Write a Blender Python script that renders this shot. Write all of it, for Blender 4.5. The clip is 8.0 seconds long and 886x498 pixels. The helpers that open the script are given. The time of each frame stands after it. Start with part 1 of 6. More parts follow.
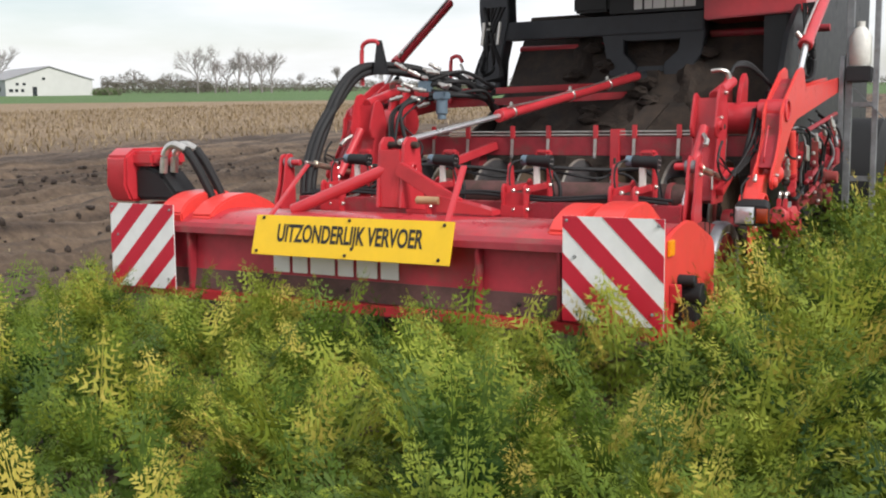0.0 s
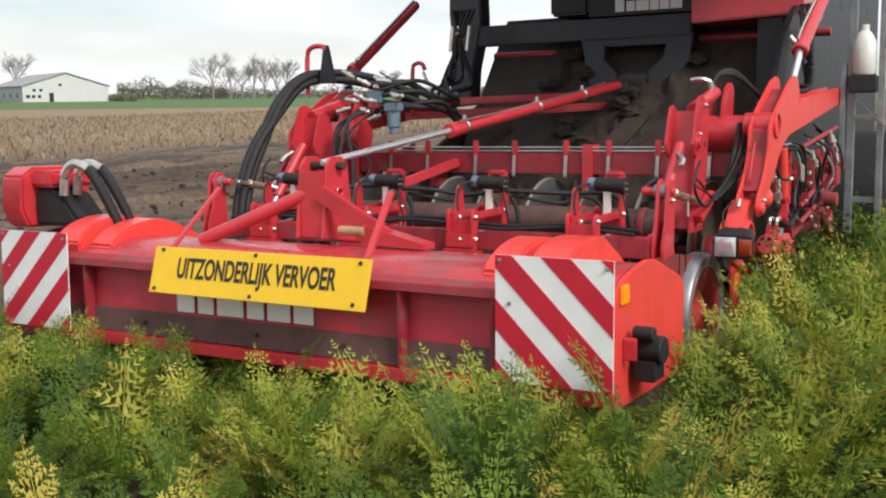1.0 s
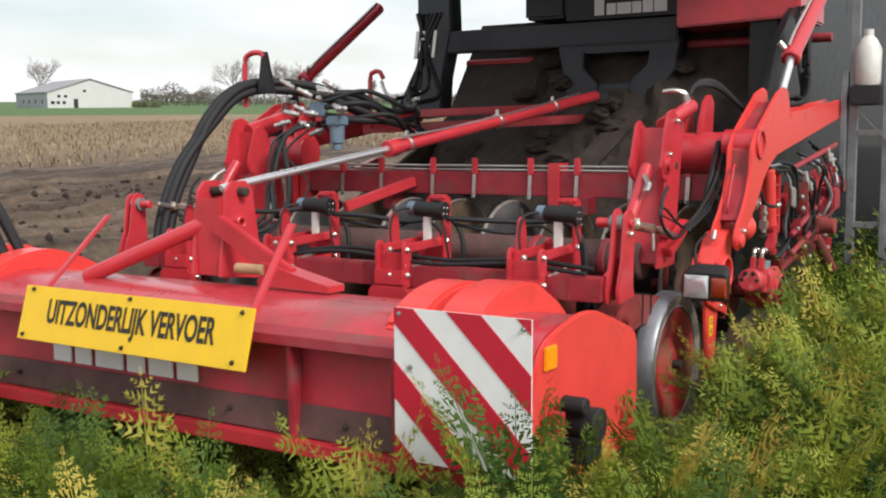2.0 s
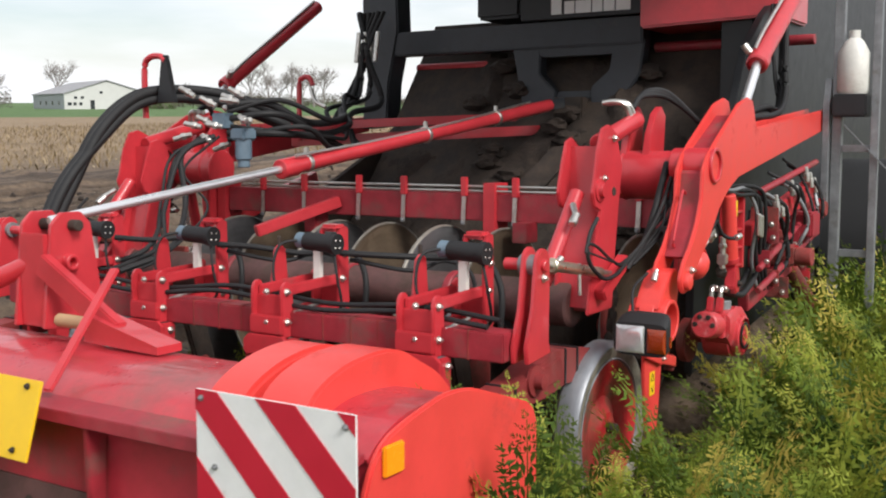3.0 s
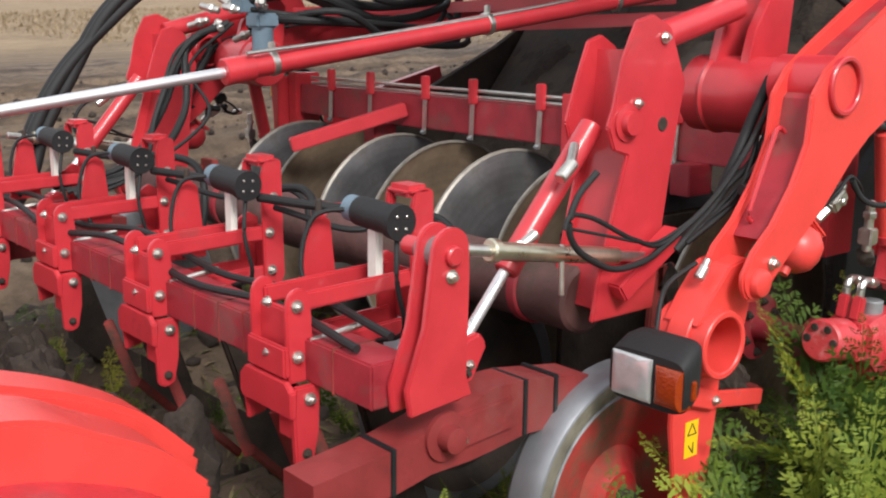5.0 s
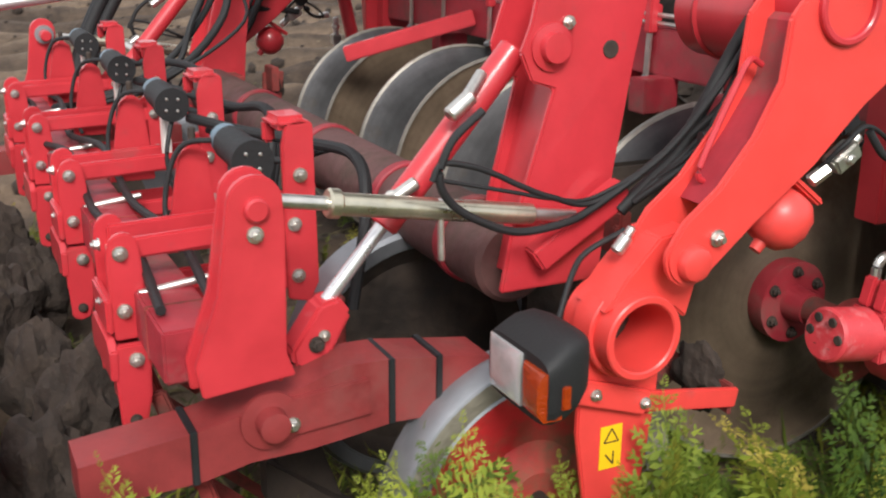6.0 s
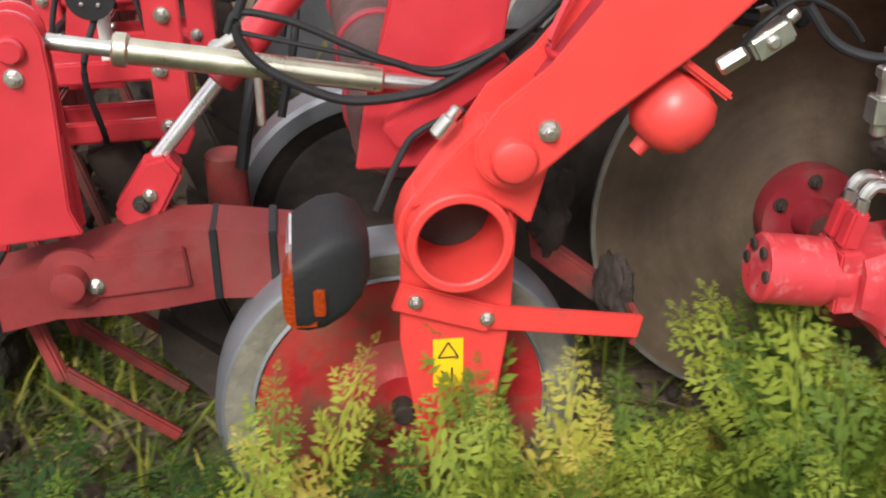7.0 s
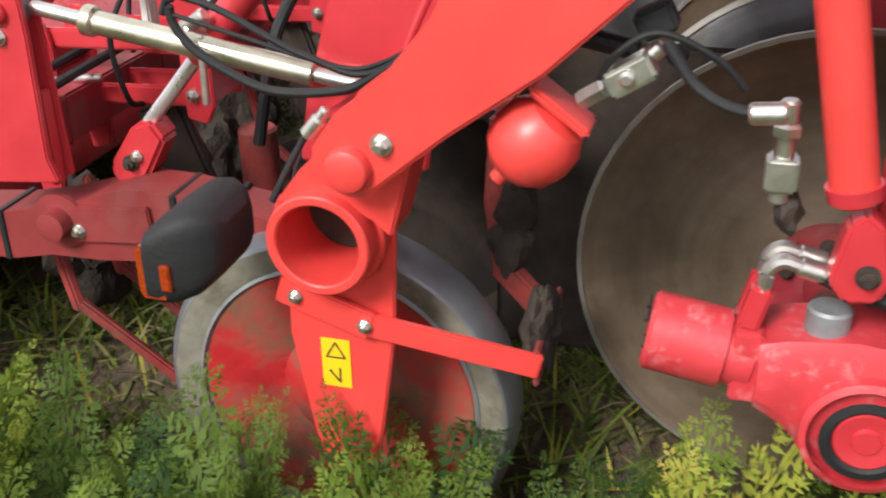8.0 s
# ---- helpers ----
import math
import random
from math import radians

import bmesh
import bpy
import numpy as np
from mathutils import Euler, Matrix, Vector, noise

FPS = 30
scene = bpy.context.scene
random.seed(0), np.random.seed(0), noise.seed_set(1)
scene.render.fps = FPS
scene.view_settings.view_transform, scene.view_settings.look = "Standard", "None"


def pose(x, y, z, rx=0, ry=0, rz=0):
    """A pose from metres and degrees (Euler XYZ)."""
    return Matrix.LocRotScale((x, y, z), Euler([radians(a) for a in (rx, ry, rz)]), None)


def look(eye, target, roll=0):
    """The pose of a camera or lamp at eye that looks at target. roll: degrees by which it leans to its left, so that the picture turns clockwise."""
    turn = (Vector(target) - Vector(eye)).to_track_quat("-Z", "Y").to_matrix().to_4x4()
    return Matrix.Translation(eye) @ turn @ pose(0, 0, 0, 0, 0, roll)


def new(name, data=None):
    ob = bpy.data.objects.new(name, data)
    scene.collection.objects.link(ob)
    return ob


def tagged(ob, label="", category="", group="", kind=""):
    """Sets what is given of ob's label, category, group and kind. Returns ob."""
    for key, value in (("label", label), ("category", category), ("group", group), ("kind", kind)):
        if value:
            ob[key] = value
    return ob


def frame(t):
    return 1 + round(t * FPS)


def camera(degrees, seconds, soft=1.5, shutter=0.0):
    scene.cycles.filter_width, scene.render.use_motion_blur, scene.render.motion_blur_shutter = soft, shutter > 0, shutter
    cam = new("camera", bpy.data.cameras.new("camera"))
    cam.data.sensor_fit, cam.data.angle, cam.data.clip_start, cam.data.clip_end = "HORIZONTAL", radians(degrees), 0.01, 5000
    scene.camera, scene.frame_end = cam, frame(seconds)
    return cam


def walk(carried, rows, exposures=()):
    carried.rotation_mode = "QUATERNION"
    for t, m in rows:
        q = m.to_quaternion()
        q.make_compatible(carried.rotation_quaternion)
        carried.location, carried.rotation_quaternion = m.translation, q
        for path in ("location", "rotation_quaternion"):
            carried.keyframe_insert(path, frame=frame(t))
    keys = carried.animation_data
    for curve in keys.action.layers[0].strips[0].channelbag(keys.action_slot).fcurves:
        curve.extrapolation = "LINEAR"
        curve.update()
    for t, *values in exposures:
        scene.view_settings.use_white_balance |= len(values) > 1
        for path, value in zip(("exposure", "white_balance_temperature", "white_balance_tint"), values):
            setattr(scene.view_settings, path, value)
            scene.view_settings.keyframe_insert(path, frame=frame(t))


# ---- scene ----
# ---------- camera: it stands among the crop and pans while the machine drives past ----------
cam = camera(45.4, 8.0, soft=2.0, shutter=0.25)
DRIVE = 0.9   # metres a second of the machine, towards -y
TURN, EYE = 29.9, 1.45
# the machine's plan leans a little to the level ground
LEVEL = pose(0, 0, EYE) @ pose(0, 0, 0, 0, 0, TURN) @ pose(0, 0, 0, -2.25) @ pose(0, 0, 0, 0, 0, -TURN) @ pose(0, 0, -EYE)
# seconds, eye and target in the machine's plan, roll
PATH = [
    (0, (0.108, 0.41, 1.418), (-0.884, 2.132, 1.191), -0.5),
    (0.5, (0.072, 0.854, 1.461), (-0.927, 2.571, 1.229), -0.5),
    (1, (0.049, 1.327, 1.472), (-0.966, 3.037, 1.257), -0.4),
    (2.5, (0.026, 2.623, 1.568), (-1.032, 4.308, 1.368), -0.2),
    (3, (0.022, 3.111, 1.603), (-1.05, 4.788, 1.404), -0.1),
    (3.5, (-0.011, 3.559, 1.626), (-1.148, 5.187, 1.385), 0.1),
    (4, (-0.036, 4.051, 1.638), (-1.284, 5.586, 1.341), 0.1),
    (4.5, (-0.037, 4.49, 1.643), (-1.409, 5.902, 1.288), 0.3),
    (6, (0.037, 5.827, 1.656), (-1.671, 6.676, 1.054), 0.5),
    (6.5, (0.061, 6.285, 1.62), (-1.713, 6.846, 0.887), 0.1),
    (7, (0.013, 6.737, 1.614), (-1.769, 6.972, 0.737), -0.2),
    (7.5, (-0.043, 7.13, 1.608), (-1.817, 6.917, 0.71), -1.3),
    (8, (-0.092, 7.517, 1.629), (-1.81, 7.028, 0.729), -0.9),
]


def seat(t):
    return Matrix.Translation((0, -DRIVE * t, 0))


walk(cam, [(t, seat(t) @ LEVEL @ look(eye, target, roll)) for t, eye, target, roll in PATH],
     [(0.0, 0.06), (3.0, 0.08), (4.5, 0.24), (7.0, 0.38), (7.4, 0.44), (8.0, 0.48)])

# ---------- sky and sun: a bright, mostly clouded sky ----------
SUN_UP, SUN_FROM = 42.0, 110.0   # degrees of height; compass bearing from +y towards +x
world = bpy.data.worlds.new("sky")
scene.world = world
world.use_nodes = True
wn, wl = world.node_tree.nodes, world.node_tree.links
wn.clear()
w_out = wn.new("ShaderNodeOutputWorld")
w_bg = wn.new("ShaderNodeBackground")
w_sky = wn.new("ShaderNodeTexSky")
w_sky.sky_type = "NISHITA"
w_sky.sun_disc = False
w_sky.sun_elevation = radians(SUN_UP)
w_sky.sun_rotation = radians(SUN_FROM)
w_co = wn.new("ShaderNodeTexCoord")
w_map = wn.new("ShaderNodeMapping")
w_map.inputs["Scale"].default_value = (1.4, 1.4, 7.0)
w_noise = wn.new("ShaderNodeTexNoise")
w_noise.inputs["Scale"].default_value = 1.6
w_noise.inputs["Detail"].default_value = 6
w_ramp = wn.new("ShaderNodeValToRGB")
w_ramp.color_ramp.elements[0].position = 0.34
w_ramp.color_ramp.elements[0].color = (0.35, 0.35, 0.35, 1)
w_ramp.color_ramp.elements[1].position = 0.56
w_mul = wn.new("ShaderNodeMix")
w_mul.data_type = "RGBA"
w_mul.inputs["B"].default_value = (9.3, 9.4, 9.7, 1)
wl.new(w_co.outputs["Generated"], w_map.inputs["Vector"])
wl.new(w_map.outputs["Vector"], w_noise.inputs["Vector"])
wl.new(w_noise.outputs["Fac"], w_ramp.inputs["Fac"])
wl.new(w_ramp.outputs["Color"], w_mul.inputs["Factor"])
wl.new(w_sky.outputs["Color"], w_mul.inputs["A"])
wl.new(w_mul.outputs["Result"], w_bg.inputs["Color"])
w_bg.inputs["Strength"].default_value = 0.112
wl.new(w_bg.outputs["Background"], w_out.inputs["Surface"])

sun = new("sun", bpy.data.lights.new("sun", "SUN"))
sun.data.energy, sun.data.angle, sun.data.color = 3.2, radians(20), (1.0, 0.965, 0.92)
a, b = radians(SUN_FROM), radians(SUN_UP)
sun.matrix_world = look((60 * math.sin(a) * math.cos(b), 60 * math.cos(a) * math.cos(b), 60 * math.sin(b)), (0, 0, 0))


# ---------- materials ----------
def material(name, colour, rough=0.5, metal=0.0, spread=0.25, scale=9.0, dirt=None, dirt_amount=0.0, dirt_scale=4.0, bump=0.15, bump_scale=60.0, coat=0.0):
    """A base colour with fine and coarse variation, dirt in patches and a light relief."""
    m = bpy.data.materials.new(name)
    m.use_nodes = True
    n, l = m.node_tree.nodes, m.node_tree.links
    p = n["Principled BSDF"]
    p.inputs["Metallic"].default_value = metal
    p.inputs["Coat Weight"].default_value = coat
    co = n.new("ShaderNodeTexCoord")
    fine = n.new("ShaderNodeTexNoise")
    fine.inputs["Scale"].default_value = scale
    fine.inputs["Detail"].default_value = 7
    fine.inputs["Roughness"].default_value = 0.65
    l.new(co.outputs["Object"], fine.inputs["Vector"])
    ramp = n.new("ShaderNodeValToRGB")
    ramp.color_ramp.elements[0].position, ramp.color_ramp.elements[1].position = 0.3, 0.7
    ramp.color_ramp.elements[0].color = (*[c * (1 - spread) for c in colour], 1)
    ramp.color_ramp.elements[1].color = (*[min(1, c * (1 + spread * 0.6)) for c in colour], 1)
    l.new(fine.outputs["Fac"], ramp.inputs["Fac"])
    out = ramp.outputs["Color"]
    rr = n.new("ShaderNodeMapRange")
    rr.inputs["To Min"].default_value, rr.inputs["To Max"].default_value = max(0.05, rough - 0.12), min(1, rough + 0.12)
    l.new(fine.outputs["Fac"], rr.inputs["Value"])
    rough_out = rr.outputs["Result"]
    if dirt:
        coarse = n.new("ShaderNodeTexNoise")
        coarse.inputs["Scale"].default_value = dirt_scale
        coarse.inputs["Detail"].default_value = 9
        coarse.inputs["Roughness"].default_value = 0.7
        l.new(co.outputs["Object"], coarse.inputs["Vector"])
        mask = n.new("ShaderNodeMapRange")
        mask.inputs["From Min"].default_value, mask.inputs["From Max"].default_value = 0.75 - dirt_amount * 0.5, 0.9 - dirt_amount * 0.35
        l.new(coarse.outputs["Fac"], mask.inputs["Value"])
        mix = n.new("ShaderNodeMix")
        mix.data_type = "RGBA"
        l.new(mask.outputs["Result"], mix.inputs["Factor"])
        l.new(out, mix.inputs["A"])
        mix.inputs["B"].default_value = (*dirt, 1)
        out = mix.outputs["Result"]
        mr = n.new("ShaderNodeMix")
        l.new(mask.outputs["Result"], mr.inputs["Factor"])
        l.new(rough_out, mr.inputs["A"])
        mr.inputs["B"].default_value = 0.92
        rough_out = mr.outputs["Result"]
    l.new(out, p.inputs["Base Color"])
    l.new(rough_out, p.inputs["Roughness"])
    if bump:
        grain = n.new("ShaderNodeTexNoise")
        grain.inputs["Scale"].default_value = bump_scale
        grain.inputs["Detail"].default_value = 5
        l.new(co.outputs["Object"], grain.inputs["Vector"])
        bn = n.new("ShaderNodeBump")
        bn.inputs["Strength"].default_value = bump
        bn.inputs["Distance"].default_value = 0.01
        l.new(grain.outputs["Fac"], bn.inputs["Height"])
        l.new(bn.outputs["Normal"], p.inputs["Normal"])
    return m


SOIL = (0.06, 0.042, 0.031)
RED = material("red_paint", (0.52, 0.034, 0.045), 0.36, spread=0.14, dirt=(0.30, 0.06, 0.06), dirt_amount=0.3, dirt_scale=3.0, bump=0.03, coat=0.25)
# brighter copy of the machine's red for lit plates: sunlight put into the colour
LIT_RED = material("lit_red_paint", (0.72, 0.058, 0.050), 0.36, spread=0.10, dirt=(0.42, 0.06, 0.05), dirt_amount=0.36, dirt_scale=5.0, bump=0.02)
DUSTY_RED = material("dusty_red_paint", (0.32, 0.024, 0.036), 0.5, spread=0.28, dirt=(0.17, 0.085, 0.07), dirt_amount=0.5, dirt_scale=5.0, bump=0.1)
MUDDY_RED = material("muddy_red_steel", (0.30, 0.04, 0.035), 0.7, spread=0.35, dirt=SOIL, dirt_amount=0.6, dirt_scale=6.0, bump=0.4, bump_scale=30)
BROWN = material("muddy_steel", (0.026, 0.019, 0.015), 0.75, spread=0.4, dirt=SOIL, dirt_amount=0.7, dirt_scale=7.0, bump=0.5, bump_scale=30)
BLACK = material("black_paint", (0.014, 0.015, 0.017), 0.5, spread=0.3, dirt=(0.03, 0.026, 0.024), dirt_amount=0.3, bump=0.05)
FRAME_GREY = material("charcoal_paint", (0.030, 0.034, 0.041), 0.5, spread=0.25, dirt=(0.09, 0.08, 0.07), dirt_amount=0.35, bump=0.05)
RUBBER = material("black_rubber", (0.010, 0.010, 0.011), 0.68, spread=0.3, dirt=(0.045, 0.038, 0.032), dirt_amount=0.22, dirt_scale=12, bump=0.15, bump_scale=120)
EARTHY_RED = material("earth_stained_red_paint", (0.225, 0.026, 0.026), 0.6, spread=0.28, dirt=(0.20, 0.052, 0.045), dirt_amount=0.45, dirt_scale=4, bump=0.1)
SCUFFED_RED = material("scuffed_red_paint", (0.55, 0.045, 0.055), 0.42, spread=0.15, scale=25, dirt=(0.58, 0.22, 0.22), dirt_amount=0.42, dirt_scale=26.0, bump=0.08)
STEEL = material("zinc_steel", (0.62, 0.60, 0.56), 0.32, 0.9, spread=0.2, scale=30, dirt=(0.2, 0.17, 0.12), dirt_amount=0.15, dirt_scale=15, bump=0.05)
BRASSY = material("yellow_zinc_steel", (0.58, 0.54, 0.42), 0.3, 0.9, spread=0.25, scale=14, dirt=(0.3, 0.22, 0.1), dirt_amount=0.3, dirt_scale=9, bump=0.05)
CHROME = material("chrome_rod", (0.82, 0.82, 0.83), 0.30, 0.8, spread=0.08, bump=0)
DISC = material("worn_disc_steel", (0.175, 0.128, 0.088), 0.42, 0.2, spread=0.35, scale=7, dirt=(0.12, 0.08, 0.052), dirt_amount=0.5, dirt_scale=5.0, bump=0.1)


def ring_worn(m):
    """Lays concentric scratches and a paler outer band over a disc that turns about x."""
    n, l = m.node_tree.nodes, m.node_tree.links
    p = n["Principled BSDF"]
    co = n.new("ShaderNodeTexCoord")
    flat = n.new("ShaderNodeVectorMath")
    flat.operation = "MULTIPLY"
    flat.inputs[1].default_value = (0, 1, 1)
    size = n.new("ShaderNodeVectorMath")
    size.operation = "LENGTH"
    l.new(co.outputs["Object"], flat.inputs[0])
    l.new(flat.outputs["Vector"], size.inputs[0])
    streak = n.new("ShaderNodeTexNoise")
    streak.noise_dimensions = "1D"
    streak.inputs["Scale"].default_value = 30
    streak.inputs["Detail"].default_value = 6
    l.new(size.outputs["Value"], streak.inputs["W"])
    band = n.new("ShaderNodeMapRange")
    band.inputs["From Min"].default_value, band.inputs["From Max"].default_value = 0.34, 0.42
    band.inputs["To Min"].default_value, band.inputs["To Max"].default_value = 0.85, 1.15
    l.new(size.outputs["Value"], band.inputs["Value"])
    gain = n.new("ShaderNodeMapRange")
    gain.inputs["From Min"].default_value, gain.inputs["From Max"].default_value = 0.3, 0.7
    gain.inputs["To Min"].default_value, gain.inputs["To Max"].default_value = 0.90, 1.12
    l.new(streak.outputs["Fac"], gain.inputs["Value"])
    both = n.new("ShaderNodeMath")
    both.operation = "MULTIPLY"
    l.new(band.outputs["Result"], both.inputs[0])
    l.new(gain.outputs["Result"], both.inputs[1])
    tone = n.new("ShaderNodeVectorMath")
    tone.operation = "SCALE"
    l.new(p.inputs["Base Color"].links[0].from_socket, tone.inputs[0])
    l.new(both.outputs["Value"], tone.inputs["Scale"])
    l.new(tone.outputs["Vector"], p.inputs["Base Color"])


ring_worn(DISC)
DISC_GREY = material("grey_disc_steel", (0.15, 0.15, 0.155), 0.36, 0.5, spread=0.3, scale=7, dirt=(0.11, 0.085, 0.06), dirt_amount=0.4, dirt_scale=5.0, bump=0.08)
ring_worn(DISC_GREY)
DISC_EDGE = material("pale_worn_steel", (0.30, 0.28, 0.245), 0.45, 0.4, spread=0.3, scale=16, dirt=(0.2, 0.16, 0.11), dirt_amount=0.35, dirt_scale=8, bump=0.08)
FRONT_RED = material("dusty_front_red", (0.44, 0.028, 0.045), 0.45, spread=0.22, dirt=(0.22, 0.09, 0.08), dirt_amount=0.45, dirt_scale=2.5, bump=0.06)
HOOD_RED = material("glossy_dusty_red_paint", (0.48, 0.032, 0.045), 0.3, spread=0.22, dirt=(0.22, 0.085, 0.08), dirt_amount=0.5, dirt_scale=2.2, bump=0.06, coat=0.3)
ROLLER = material("earthy_brown_roller", (0.115, 0.05, 0.046), 0.65, spread=0.3, dirt=SOIL, dirt_amount=0.55, dirt_scale=5, bump=0.3, bump_scale=30)
RIM = material("worn_grey_steel", (0.27, 0.28, 0.30), 0.42, 0.6, spread=0.2, scale=10, dirt=(0.12, 0.1, 0.075), dirt_amount=0.25, dirt_scale=6, bump=0.06)
GALV = material("galvanised_steel", (0.28, 0.29, 0.30), 0.5, 0.5, spread=0.3, scale=12, dirt=(0.16, 0.14, 0.12), dirt_amount=0.35, bump=0.08)
WHITE = material("white_film", (0.78, 0.78, 0.77), 0.4, spread=0.08, dirt=(0.3, 0.27, 0.22), dirt_amount=0.22, dirt_scale=10, bump=0.01)
STRIPE = material("red_film", (0.52, 0.012, 0.035), 0.42, spread=0.08, dirt=(0.25, 0.05, 0.05), dirt_amount=0.15, bump=0.01)
YELLOW = material("yellow_film", (0.86, 0.53, 0.012), 0.45, spread=0.06, dirt=(0.4, 0.28, 0.06), dirt_amount=0.1, bump=0.01)
INK = material("black_ink", (0.02, 0.018, 0.015), 0.6, bump=0)
PLASTIC_WHITE = material("white_plastic", (0.72, 0.71, 0.66), 0.4, spread=0.15, dirt=(0.4, 0.36, 0.3), dirt_amount=0.3, bump=0.02)
BLUE_GREY = material("blue_grey_cast", (0.13, 0.19, 0.24), 0.5, spread=0.2, dirt=(0.14, 0.12, 0.1), dirt_amount=0.3)
AMBER = material("amber_lens", (0.30, 0.034, 0.004), 0.15, spread=0.15, scale=120, bump=0.4, bump_scale=160, coat=0.6)
ORANGE = material("orange_reflector", (0.95, 0.32, 0.01), 0.25, spread=0.1, scale=80, bump=0.2, bump_scale=150)
LENS = material("headlamp_glass", (0.70, 0.71, 0.72), 0.14, 0.5, spread=0.3, scale=9, bump=0.06, bump_scale=60, coat=0.8)
MUD = material("crumbly_mud", (0.036, 0.025, 0.019), 0.95, spread=0.5, scale=14, dirt=(0.07, 0.052, 0.036), dirt_amount=0.4, dirt_scale=20, bump=1.0, bump_scale=40)


def leaf_material(name, dark, mid, light, dry):
    m = bpy.data.materials.new(name)
    m.use_nodes = True
    n, l = m.node_tree.nodes, m.node_tree.links
    p = n["Principled BSDF"]
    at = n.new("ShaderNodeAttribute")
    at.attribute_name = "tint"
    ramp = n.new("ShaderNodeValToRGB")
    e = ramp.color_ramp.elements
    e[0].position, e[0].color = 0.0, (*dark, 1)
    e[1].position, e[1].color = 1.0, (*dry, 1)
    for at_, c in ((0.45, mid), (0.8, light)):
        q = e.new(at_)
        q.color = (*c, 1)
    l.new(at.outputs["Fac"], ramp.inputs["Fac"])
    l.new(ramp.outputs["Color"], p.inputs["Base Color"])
    p.inputs["Roughness"].default_value = 0.6
    p.inputs["Specular IOR Level"].default_value = 0.22
    tr = n.new("ShaderNodeBsdfTranslucent")
    l.new(ramp.outputs["Color"], tr.inputs["Color"])
    mx = n.new("ShaderNodeMixShader")
    mx.inputs["Fac"].default_value = 0.3
    l.new(p.outputs["BSDF"], mx.inputs[1])
    l.new(tr.outputs["BSDF"], mx.inputs[2])
    l.new(mx.outputs["Shader"], n["Material Output"].inputs["Surface"])
    return m


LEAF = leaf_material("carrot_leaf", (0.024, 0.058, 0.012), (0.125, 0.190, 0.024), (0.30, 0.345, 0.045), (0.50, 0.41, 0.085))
LITTER = leaf_material("wilted_leaf", (0.05, 0.05, 0.02), (0.12, 0.12, 0.05), (0.22, 0.18, 0.09), (0.30, 0.24, 0.14))
TRAMPLED = leaf_material("trampled_stem", (0.06, 0.07, 0.02), (0.14, 0.16, 0.05), (0.26, 0.25, 0.10), (0.38, 0.32, 0.17))
STRAW = leaf_material("dry_stalk", (0.14, 0.10, 0.055), (0.23, 0.165, 0.09), (0.33, 0.245, 0.14), (0.44, 0.35, 0.23))


